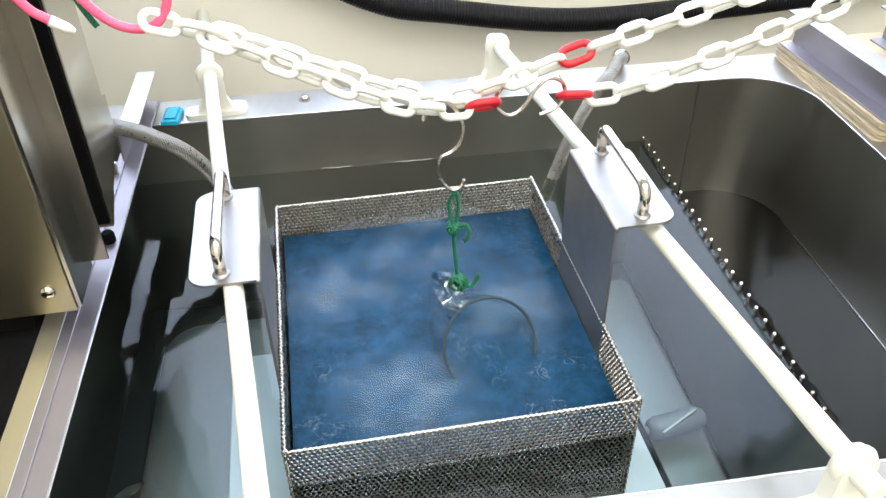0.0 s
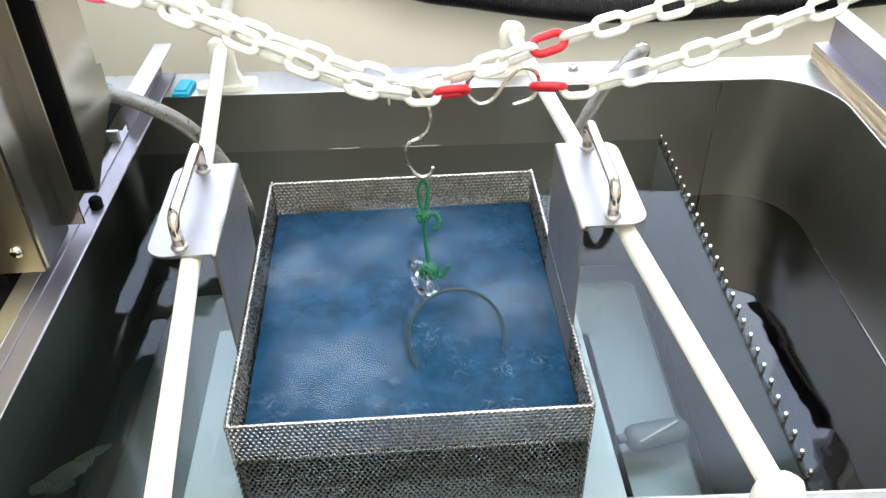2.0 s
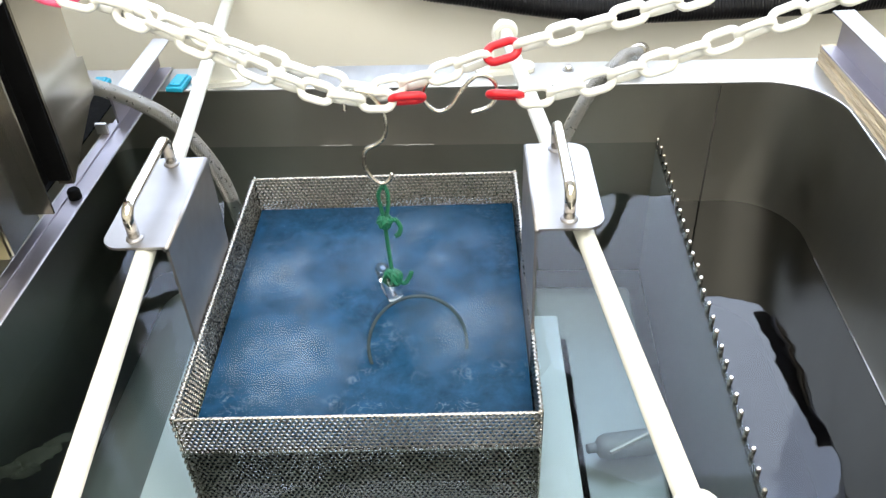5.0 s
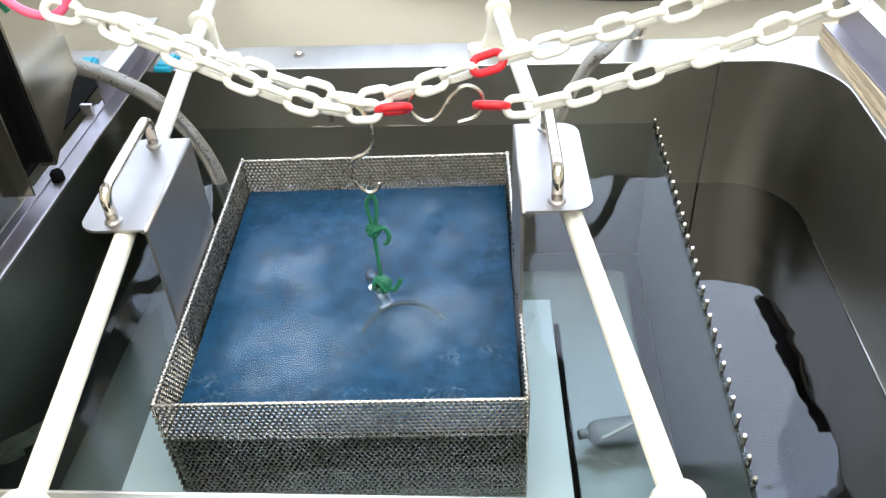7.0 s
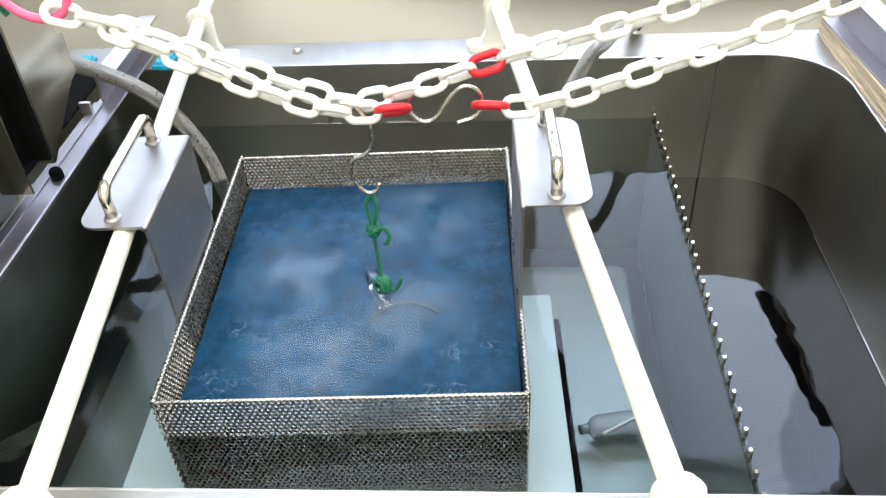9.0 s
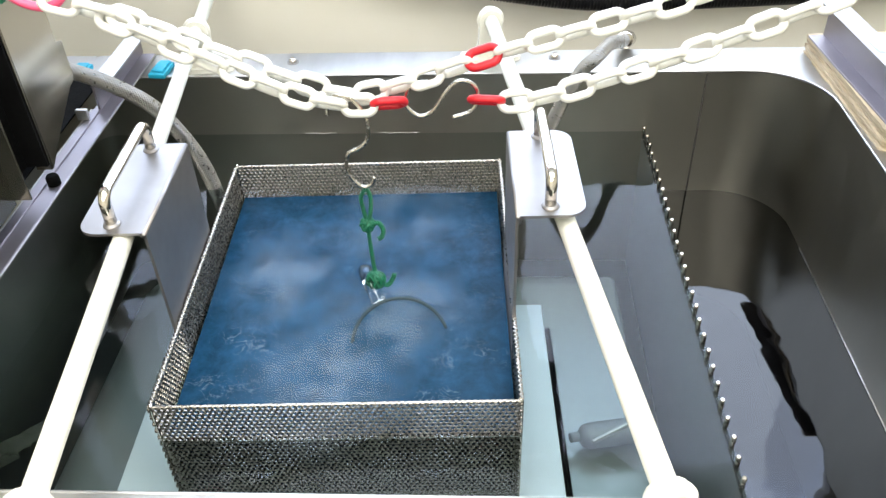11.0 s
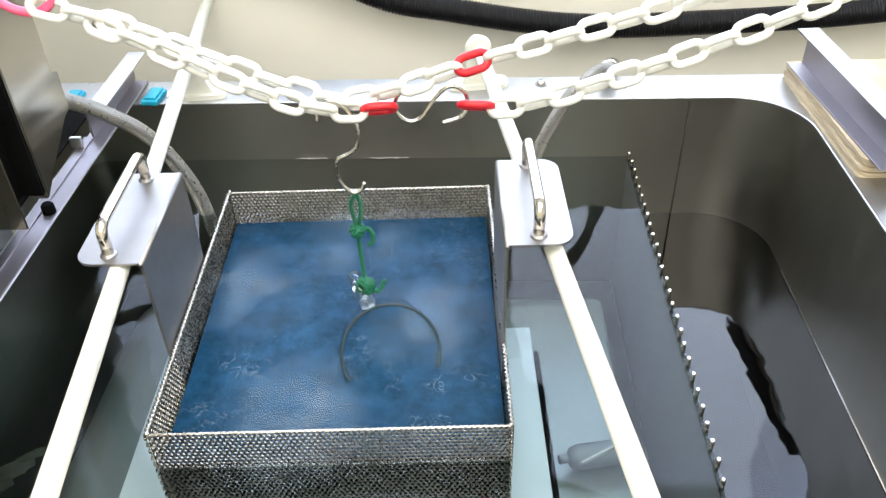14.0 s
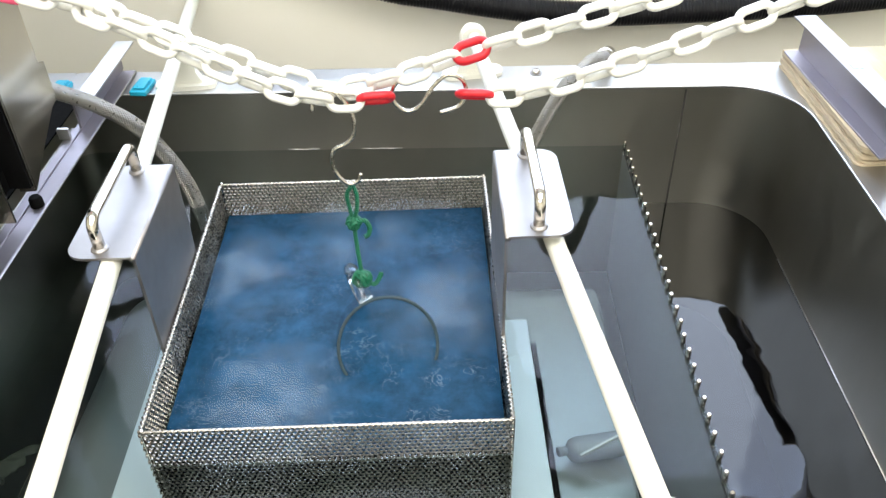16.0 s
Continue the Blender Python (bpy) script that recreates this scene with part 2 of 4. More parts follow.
def glass_material():
    """Thin clear glass: a Fresnel mirror over a clear, slightly grey body."""
    m = bpy.data.materials.new("clear_glass")
    m.use_nodes = True
    nt = m.node_tree
    n, l = nt.nodes, nt.links
    n.remove(n["Principled BSDF"])
    fr = n.new("ShaderNodeFresnel")
    fr.inputs["IOR"].default_value = 1.5
    gl = n.new("ShaderNodeBsdfGlossy")
    gl.inputs["Roughness"].default_value = 0.03
    tr = n.new("ShaderNodeBsdfTransparent")
    tr.inputs[0].default_value = (0.80, 0.86, 0.86, 1)
    mx = n.new("ShaderNodeMixShader")
    l.new(fr.outputs[0], mx.inputs[0])
    l.new(tr.outputs[0], mx.inputs[1])
    l.new(gl.outputs[0], mx.inputs[2])
    l.new(mx.outputs[0], n["Material Output"].inputs["Surface"])
    return m


glass = glass_material()


# ---- shape helpers ----
def mesh_object(name, bm, material, smooth=False):
    bm.normal_update()
    me = bpy.data.meshes.new(name)
    bm.to_mesh(me)
    bm.free()
    if smooth:
        me.polygons.foreach_set("use_smooth", [True] * len(me.polygons))
    me.materials.append(material)
    return new(name, me)


def part(name, bm, material, parent=None, label="", smooth=False):
    ob = mesh_object(name, bm, material, smooth)
    if parent is not None:
        ob.parent = parent
    if label:
        ob["label"] = label
    return ob


def thing(name, label, category, at=(0, 0, 0), turn=0.0, group="", kind=""):
    ob = new(name)
    ob.empty_display_size = 0.02
    ob.matrix_world = pose(*at, 0, 0, turn)
    return tagged(ob, label, category, group, kind)


def add_box(bm, x0, x1, y0, y1, z0, z1, bevel=0.0, m=None):
    made = bmesh.ops.create_cube(bm, size=1)["verts"]
    for v in made:
        v.co = Vector(((x0 + x1) / 2 + v.co.x * (x1 - x0), (y0 + y1) / 2 + v.co.y * (y1 - y0), (z0 + z1) / 2 + v.co.z * (z1 - z0)))
        if m is not None:
            v.co = m @ v.co
    if bevel:
        edges = list({e for v in made for e in v.link_edges})
        bmesh.ops.bevel(bm, geom=edges, offset=bevel, segments=2, affect="EDGES", profile=0.5)
    return bm


def box(*args, **kw):
    return add_box(bmesh.new(), *args, **kw)


def add_tube(bm, points, radius, segs=10, closed=False, radii=None, cap=True, uv_turns=None):
    """A tube swept along points, with a frame carried along the path."""
    pts = [Vector(p) for p in points]
    n = len(pts)
    tang = []
    for i in range(n):
        a = pts[(i - 1) % n] if closed or i > 0 else pts[0]
        b = pts[(i + 1) % n] if closed or i < n - 1 else pts[-1]
        tang.append((b - a).normalized())
    up = Vector((0, 0, 1)) if abs(tang[0].z) < 0.9 else Vector((0, 1, 0))
    side = tang[0].cross(up).normalized()
    rings = []
    for i in range(n):
        side = (side - tang[i] * side.dot(tang[i])).normalized()
        other = tang[i].cross(side)
        r = radii[i] if radii else radius
        rings.append([bm.verts.new(pts[i] + (side * math.cos(2 * math.pi * k / segs) + other * math.sin(2 * math.pi * k / segs)) * r) for k in range(segs)])
    uv = bm.loops.layers.uv.verify() if uv_turns else None
    dist = 0.0
    for i in range(n if closed else n - 1):
        j = (i + 1) % n
        step = (pts[j] - pts[i]).length
        for k in range(segs):
            f = bm.faces.new((rings[i][k], rings[i][(k + 1) % segs], rings[j][(k + 1) % segs], rings[j][k]))
            f.smooth = True
            if uv:
                u0, u1 = k / segs * uv_turns, (k + 1) / segs * uv_turns
                v0, v1 = dist / (2 * math.pi * radius) * uv_turns, (dist + step) / (2 * math.pi * radius) * uv_turns
                for loop, c in zip(f.loops, ((u0, v0), (u1, v0), (u1, v1), (u0, v1))):
                    loop[uv].uv = c
        dist += step
    if cap and not closed:
        bm.faces.new(rings[0][::-1])
        bm.faces.new(rings[-1])
    return bm


def tube(*args, **kw):
    return add_tube(bmesh.new(), *args, **kw)


def curve_points(ctrl, steps=10):
    """Catmull-Rom through the control points."""
    p = [Vector(c) for c in ctrl]
    p = [p[0] * 2 - p[1], *p, p[-1] * 2 - p[-2]]
    out = []
    for i in range(1, len(p) - 2):
        for k in range(steps):
            t = k / steps
            a, b, c, d = p[i - 1], p[i], p[i + 1], p[i + 2]
            out.append(0.5 * ((2 * b) + (c - a) * t + (2 * a - 5 * b + 4 * c - d) * t * t + (3 * b - a - 3 * c + d) * t ** 3))
    out.append(p[-2])
    return out


def add_prism(bm, outline, z0, z1):
    """An upright prism over a plan outline (x, y), counter-clockwise."""
    low = [bm.verts.new((x, y, z0)) for x, y in outline]
    high = [bm.verts.new((x, y, z1)) for x, y in outline]
    bm.faces.new(low[::-1])
    bm.faces.new(high)
    for i in range(len(outline)):
        j = (i + 1) % len(outline)
        bm.faces.new((low[i], low[j], high[j], high[i]))
    return bm


def rounded(x0, x1, y0, y1, radii, steps=6):
    """A rectangle's plan outline with corner radii (front-left, front-right, back-right, back-left)."""
    out = []
    for (cx, cy, a0), r in zip(((x0, y0, 180), (x1, y0, 270), (x1, y1, 0), (x0, y1, 90)), radii):
        r = max(r, 1e-4)
        ox, oy = cx + (r if cx == x0 else -r), cy + (r if cy == y0 else -r)
        for k in range(steps + 1):
            a = radians(a0 + 90 * k / steps)
            out.append((ox + r * math.cos(a), oy + r * math.sin(a)))
    return out


def add_wall_ring(bm, inner, outer, z0, z1, foot=None):
    """A closed wall between two plan outlines of equally many points; foot is the inner outline at the bottom of a leaning wall."""
    n = len(inner)
    v = [[bm.verts.new((x, y, z)) for x, y in line] for line, z in ((foot or inner, z0), (inner, z1), (outer, z1), (outer, z0))]
    for a in range(4):
        b = (a + 1) % 4
        for i in range(n):
            j = (i + 1) % n
            bm.faces.new((v[a][j], v[a][i], v[b][i], v[b][j])).smooth = a in (0, 2)
    # the folds between the four sides stay sharp
    for line in v:
        for i in range(n):
            bm.edges.get((line[i], line[(i + 1) % n])).smooth = False
    return bm


# ---- room ----
def build_room():
    part("floor", box(-2.6, 2.6, -3.1, 1.1, -0.1, 0), floor_vinyl)["kind"] = "structure"
    part("ceiling", box(-2.6, 2.6, -3.1, 1.1, 2.6, 2.7), ceiling_paint)["kind"] = "structure"
    bm = bmesh.new()
    y0, y1 = 0.87, 1.05
    add_box(bm, -2.6, 2.6, y0, y1, 0, WIN[2])
    add_box(bm, -2.6, WIN[0], y0, y1, WIN[2], WIN[3])
    add_box(bm, WIN[1], 2.6, y0, y1, WIN[2], WIN[3])
    add_box(bm, -2.6, 2.6, y0, y1, WIN[3], 2.6)
    tagged(part("wall_back", bm, wall_paint), "cream painted wall behind the tank", "wall", kind="structure")
    for name, b in (("wall_left", (-2.6, -2.5, -3.0, 0.87, 0, 2.6)), ("wall_right", (2.5, 2.6, -3.0, 0.87, 0, 2.6)), ("wall_front", (-2.6, 2.6, -3.1, -3.0, 0, 2.6))):
        tagged(part(name, box(*b), wall_paint), "cream painted wall of the work room", "wall", kind="structure")
    win = thing("window_1", "wide window above the tank giving cool daylight", "window", kind="structure")
    bm = bmesh.new()
    add_box(bm, WIN[0], WIN[1], 0.95, 0.98, WIN[2], WIN[2] + 0.04)
    add_box(bm, WIN[0], WIN[1], 0.95, 0.98, WIN[3] - 0.04, WIN[3])
    for x in (WIN[0], (WIN[0] + WIN[1]) / 2 - 0.02, WIN[1] - 0.04):
        add_box(bm, x, x + 0.04, 0.95, 0.98, WIN[2] + 0.04, WIN[3] - 0.04)
    part("window_frame", bm, steel_satin, win)
    sky = mat("daylight_backdrop", (0.62, 0.72, 0.95), 1, emission=4.2)
    tagged(part("backdrop", box(WIN[0] - 0.1, WIN[1] + 0.1, 1.10, 1.12, WIN[2] - 0.1, WIN[3] + 0.1), sky), "bright overcast sky outside the window", "sky", kind="structure")
    for x, y in ((0.35, -0.60), (-0.2, -2.1)):
        lamp = thing("ceiling_light", "long white fluorescent ceiling light", "lamp", (x, y, 2.6), group="ceiling lights")
        part("frame", box(-1.24, 1.24, -0.59, 0.59, -0.06, 0.0, bevel=0.01), ceiling_paint, lamp)
        part("diffuser", box(-1.2, 1.2, -0.55, 0.55, -0.075, -0.061), tube_white, lamp)


WIN = (-0.75, 1.25, 1.09, 2.25)
build_room()


# ---- tank ----
RIM, WATER, SUMP = 0.90, 0.80, 0.69
LEAN = 0.09  # the end wall leans in towards its foot
TURN = -2.0  # the tank's slight turn against the basket


def coved_floor(x0, x1, y0, y1, z, r):
    """A floor sheet, its left and far edges bent down in a wide round, its right edge in a tight one."""
    def line(a, b, ra, rb, n=18):
        out = [(a + ra - ra * math.cos(radians(90 * k / n)), ra * math.sin(radians(90 * k / n)) - ra) for k in range(n)] if ra else []
        out.append((a + ra, 0.0))
        out += [(b - rb + rb * math.sin(radians(90 * k / n)), rb * math.cos(radians(90 * k / n)) - rb) for k in range(n + 1)]
        return out
    xs, ys = line(x0, x1, r, 0.006), line(y0, y1, 0.0, r * 0.8)
    bm = bmesh.new()
    top, low = [[[bm.verts.new((x, y, z + dx + dy - t)) for x, dx in xs] for y, dy in ys] for t in (0.0, 0.0025)]
    for a, b in zip(top, top[1:]):
        for k in range(len(xs) - 1):
            bm.faces.new((a[k], a[k + 1], b[k + 1], b[k]))
    for a, b in zip(low, low[1:]):
        for k in range(len(xs) - 1):
            bm.faces.new((b[k], b[k + 1], a[k + 1], a[k]))
    for a, b in ((top[0], low[0]), (low[-1], top[-1])):
        for k in range(len(xs) - 1):
            bm.faces.new((b[k], b[k + 1], a[k + 1], a[k]))
    return bm


def build_tank():
    tank = thing("process_tank", "large brushed stainless steel water tank with rounded corners", "tank", turn=TURN)
    x0, x1, y0, y1 = -0.462, 0.622, -0.135, 0.590
    rad = (0.03, 0.10, 0.10, 0.03)
    inner = rounded(x0, x1, y0, y1, rad, 10)
    grow = lambda d: rounded(x0 - d, x1 + d, y0 - d, y1 + d, [r + d for r in rad], 10)
    part("basin_wall", add_wall_ring(bmesh.new(), inner, grow(0.003), 0.40, RIM - 0.003, rounded(x0, x1 - LEAN * (RIM - 0.40), y0, y1, rad, 10)), steel_wall, tank)
    bm = bmesh.new()
    lip = rounded(x0 - 0.0, x1 + 0.0, y0 - 0.0, y1 + 0.0, rad, 10)
    add_wall_ring(bm, lip, rounded(x0 - 0.004, x1 + 0.32, y0 - 0.090, y1 + 0.075, [0.01] * 4, 10), RIM - 0.0025, RIM)
    part("rim", bm, steel_rim, tank, "bright stainless steel rim")
    bm = bmesh.new()
    ring = [Vector((x, y, RIM - 0.0008)) for x, y in rounded(x0 - 0.001, x1 + 0.001, y0 - 0.001, y1 + 0.001, rad, 10)]
    add_tube(bm, ring, 0.0018, 8, closed=True)
    part("rim_bead", bm, steel_rim, tank, smooth=True)
    part("front_cladding", box(x0 - 0.004, x1 + 0.32, y0 - 0.090, y0 - 0.085, 0.0, RIM - 0.007), steel, tank)
    part("side_cladding", box(x0 - 0.0085, x0 - 0.0045, y0 - 0.085, y1 + 0.070, 0.0, RIM - 0.007), steel, tank)
    part("side_cladding", box(x1 + 0.3205, x1 + 0.3245, y0 - 0.085, y1 + 0.070, 0.0, RIM - 0.007), steel, tank)
    part("back_cladding", box(x0 - 0.004, x1 + 0.32, y1 + 0.070, y1 + 0.075, 0.0, RIM - 0.007), steel, tank)
    # bright line along the sump's waterline, modelled as a thin steel tube
    part("waterline_glint", tube([(x1 - LEAN * (RIM - SUMP) - 0.0005, y, SUMP + 0.001) for y in (-0.02, 0.44)], 0.0009, 6), steel_rim, tank)
    part("basin_floor", box(x0 - 0.002, 0.388, y0 - 0.002, y1 + 0.002, 0.535, 0.545), shade_steel, tank)
    part("inner_floor", coved_floor(-0.415, 0.345, y0 + 0.004, 0.50, 0.615, 0.075), cove_steel, tank, "satin steel floor sheet with coved edges")
    # glints on the back waterline, put in as two wavy bright tubes
    part("waterline_glint", tube([(-0.135 + 0.007 * k, y1 - 0.0008, WATER + 0.0010 + 0.0005 * math.sin(k * 1.3)) for k in range(8)], 0.0006, 6), steel_rim, tank)
    part("waterline_glint", tube([(-0.02 + 0.007 * k, y1 - 0.0008, WATER + 0.0010 + 0.0005 * math.sin(k * 1.7)) for k in range(10)], 0.0005, 6), steel_rim, tank)
    part("back_ledge", box(x0 - 0.08, x0 - 0.0042, y1 - 0.03, y1 + 0.075, RIM - 0.006, RIM), steel_rim, tank)
    part("sump_floor", box(0.392, x1 + 0.002, y0 - 0.002, y1 + 0.002, 0.46, 0.47), shade_steel, tank)
    for x, z0, z1 in ((0.468, 0.47, RIM - 0.005),):
        part("weld_seam", box(x - 0.0012, x + 0.0012, y1 - 0.0012, y1 - 0.0002, z0, z1), seam_dark, tank)
    return tank


def build_weir():
    weir = thing("overflow_weir", "thin steel overflow plate topped by a row of short pins", "weir")
    # the plate's own y axis runs along the tank
    weir.matrix_world = pose(0.3815, -0.06, 0, 0, 0, -2.35)
    part("weir_plate", box(-0.0008, 0.0008, -0.066, 0.640, 0.545, WATER - 0.009), steel_under, weir)
    # cap painted near-black so that its top edge shows no bright line
    part("weir_cap", box(-0.0014, 0.0014, -0.066, 0.640, WATER - 0.0088, WATER - 0.003), shade_steel, weir)
    bm = tube([(0, 0, -0.0045), (0, 0, 0.0105), (0, 0, 0.0125)], 0.0028, 8, radii=[0.0028, 0.0028, 0.0018])
    pin = part("pin", bm, steel_polish, weir)
    pin.location = (0, -0.05, WATER)
    for i in range(1, 30):
        p = pin.copy()
        scene.collection.objects.link(p)
        p.parent = weir
        p.location = (0.0006 * math.sin(i * 2.1), -0.05 + i * 0.0234, WATER)
        p.rotation_euler = (radians(2 * math.sin(i)), radians(2.5 * math.sin(i * 1.7)), 0)
    return weir


def water_sheet(name, outline, z, material, label, turn=0.0):
    bm = bmesh.new()
    bm.faces.new([bm.verts.new((x, y, 0)) for x, y in outline])
    ob = part(name, bm, material)
    ob.matrix_world = pose(0, 0, z, 0, 0, turn)
    return tagged(ob, label, "water", kind="structure")


build_tank()
build_weir()
water_sheet("water_main", [(-0.465, -0.14), (0.3800, -0.14), (0.4095, 0.585), (-0.445, 0.606)], WATER, clear_water, "still clear water filling the steel tank")
water_sheet("water_sump", [(0.384, -0.15), (0.655, -0.15), (0.655, 0.572), (0.409, 0.580)], SUMP, shaded_sump_water, "rippled water in the overflow chamber, tinted dark for its shade")


# ---- submerged things ----
def build_platform():
    plat = thing("support_platform", "pale submerged steel platform under the basket", "platform")
    part("plate", box(-0.262, 0.232, -0.115, 0.308, 0.686, 0.692, bevel=0.001), pale_plate, plat)
    # the drop shadow beside the plate, built as a black strip
    bm = bmesh.new()
    add_box(bm, 0.2325, 0.2395, -0.115, 0.262, 0.640, 0.6915)
    part("lip", bm, black_matt, plat, "black strip standing in for the shadow along the plate's edge")
    for x in (-0.24, 0.20):
        for y in (-0.08, 0.22):
            part("leg", box(x - 0.012, x + 0.012, y, y + 0.024, 0.6152, 0.685), steel_wall, plat)
    noz = thing("water_nozzle", "short dark steel nozzle lying under the water", "nozzle", (0.282, 0.125, 0.640), 6)
    bm = tube([(-0.018, 0, 0), (-0.014, 0, 0), (-0.006, 0, 0), (0.052, 0.0, 0.002), (0.060, 0, 0.002), (0.064, 0, 0.002)], 0.02, 18, radii=[0.007, 0.013, 0.016, 0.016, 0.012, 0.006])
    part("pipe", bm, steel_under, noz, smooth=True)
    part("blade", box(-0.008, 0.05, -0.0165, -0.013, 0.008, 0.014, bevel=0.001, m=pose(0, 0, 0, 0, -12, 16)), steel_rim, noz)
    part("stem", tube([(-0.0295, -0.002, 0.002), (-0.016, 0, 0.001)], 0.006, 10), steel_under, noz)


build_platform()


def build_pale_patch():
    """A torn, pale, mottled patch lying under the surface."""
    t = thing("pale_patch", "torn pale patch under the dark water", "scum", (-0.395, 0.075, 0.700), 28)
    rnd = random.Random(12)
    for cx, cy, w, h in ((0.0, 0.0, 0.026, 0.011), (-0.030, -0.006, 0.014, 0.009), (0.030, 0.012, 0.018, 0.006), (-0.012, -0.016, 0.016, 0.006)):
        bm = bmesh.new()
        ring = [(cx + w * math.cos(a) * (1 + 0.45 * noise.noise(Vector((math.cos(a) * 2.4 + cx * 90, math.sin(a) * 2.4, 0)))),
                 cy + h * math.sin(a) * (1 + 0.6 * noise.noise(Vector((math.cos(a) * 3.1, math.sin(a) * 3.1 + cy * 120, 4))))) for a in [2 * math.pi * k / 28 for k in range(28)]]
        add_prism(bm, ring, rnd.uniform(0, 0.004), 0.006)
        part("shred", bm, scum, t)


scum = mat("pale_mottled_film", (0.22, 0.23, 0.17), 0.8, 0, 0.8, 90, alpha=0.20)
build_pale_patch()


# ---- basket ----
def perforated(width, height, pitch, hole, thick):
    """A sheet of hexagonal cells with six-sided holes, in x and z from the origin, thick in y. Returns vertex and face arrays."""
    R = pitch / math.sqrt(3)
    ang = np.radians(np.arange(6) * 60 + 30)
    out = np.stack([np.cos(ang), np.sin(ang)], 1) * R
    cols, rows = int(round(width / pitch)), int(height / (pitch * 0.866))
    centres = [((c + (0.5 if r % 2 else 0.0)) * pitch, -r * pitch * 0.866) for r in range(rows) for c in range(cols)]
    c = np.array(centres)
    inn = np.stack([np.cos(ang), np.sin(ang)], 1) * hole
    cell = np.zeros((24, 3))
    for k, (ring, y) in enumerate(((out, -0.0005), (inn, 0.0), (inn, thick), (out, thick + 0.0005))):
        cell[k * 6:k * 6 + 6, 0], cell[k * 6:k * 6 + 6, 2], cell[k * 6:k * 6 + 6, 1] = ring[:, 0], ring[:, 1], y
    faces = []
    for k in range(3):
        for i in range(6):
            j = (i + 1) % 6
            faces.append((k * 6 + i, k * 6 + j, k * 6 + 6 + j, k * 6 + 6 + i))
    faces = np.array(faces)
    verts = (cell[None] + np.stack([c[:, 0], 0 * c[:, 0], c[:, 1]], 1)[:, None]).reshape(-1, 3)
    allf = (faces[None] + (np.arange(len(c)) * 24)[:, None, None]).reshape(-1, 4)
    return verts, allf


def perforated_panel(name, parent, width, height, m):
    v, f = perforated(width, height, 0.0058, 0.0023, 0.0012)
    me = bpy.data.meshes.new(name)
    me.from_pydata(v.tolist(), [], f.tolist())
    me.materials.append(steel_mesh)
    ob = new(name, me)
    ob.parent = parent
    ob.matrix_local = m
    return ob


def build_basket():
    W, D, Z, H = 0.36, 0.425, 0.85, 0.163
    b = thing("perforated_basket", "square basket of perforated stainless steel standing in the water", "basket", (0, 0, Z))
    perforated_panel("front_panel", b, W, H, pose(-W / 2, 0, -0.003))
    perforated_panel("back_panel", b, W, H, pose(-W / 2, D, -0.003))
    perforated_panel("side_panel", b, D, H, pose(-W / 2, 0, -0.003, 0, 0, 90))
    perforated_panel("side_panel", b, D, H, pose(W / 2, 0, -0.003, 0, 0, 90))
    # beaded rim: small rounded lands left where the sheet is cut through its holes
    for name, n, length, m in (("rim_edge", 62, W, pose(-W / 2, 0, 0)), ("rim_edge", 62, W, pose(-W / 2, D, 0)),
                               ("rim_edge", 73, D, pose(-W / 2, 0, 0, 0, 0, 90)), ("rim_edge", 73, D, pose(W / 2, 0, 0, 0, 0, 90))):
        bm = bmesh.new()
        pts = [(length * i / (n * 4), 0.0006 + (0.0005 if length == W else 0.0013) * math.sin(math.pi * i / 2), 0.0009 * math.cos(math.pi * i / 2)) for i in range(n * 4 + 1)]
        add_tube(bm, pts, 0.0017, 6, radii=[(0.0013, 0.0020, 0.0025, 0.0019)[i % 4] for i in range(len(pts))])
        e = part(name, bm, rim_wire, b)
        e.matrix_local = m
    for x in (-W / 2, W / 2):
        for y in (0, D):
            part("corner_wire", tube([(x, y, -H), (x, y, 0.001), (x + (0.002 if x < 0 else -0.002), y, 0.004)], 0.0016, 6), steel_polish, b)
    part("fold_seam", box(-W / 2 + 0.001, W / 2 - 0.001, -0.0015, -0.0002, -0.0510, -0.0502), steel_mesh, b)
    part("bottom_sheet", box(-W / 2, W / 2, 0, D, -H + 0.004, -H + 0.007), steel_wall, b)
    sheet = part("blue_bath", box(-W / 2 + 0.004, W / 2 - 0.004, 0.004, D - 0.004, WATER + 0.0015, WATER + 0.002), blue_water)
    # added block, painted near-black so the basket's holes look dark
    depth = part("bath_shade_fill", box(-W / 2 + 0.006, W / 2 - 0.006, 0.006, D - 0.006, Z - H + 0.012, WATER - 0.012), bath_shade_fill)
    tagged(depth, "near-black block added inside the basket as the bath's shaded depth", "water", kind="structure")
    tagged(sheet, "cloudy deep blue bath water inside the basket", "water", kind="structure")
    return b


build_basket()


# ---- rods, stanchions, brackets ----
def rod_x(side, y):
    return -0.2015 - 0.09 * y if side < 0 else 0.245 - 0.11 * y


ROD_Z = 0.962


def build_rod(side, y0, y1, label):
    p0, p1 = Vector((rod_x(side, y0), y0, ROD_Z)), Vector((rod_x(side, y1), y1, ROD_Z))
    d = (p1 - p0).normalized()
    bm = tube([p0, p0 + d * 0.002, p1 - d * 0.002, p1], 0.0098, 20, radii=[0.008, 0.0098, 0.0098, 0.008])
    tagged(part("support_rod", bm, ptfe), label, "rod", "support rods")


build_rod(-1, -0.216, 0.868, "white plastic rod reaching from front rim to wall")
build_rod(1, -0.216, 0.662, "white plastic rod across the tank in two stanchions")


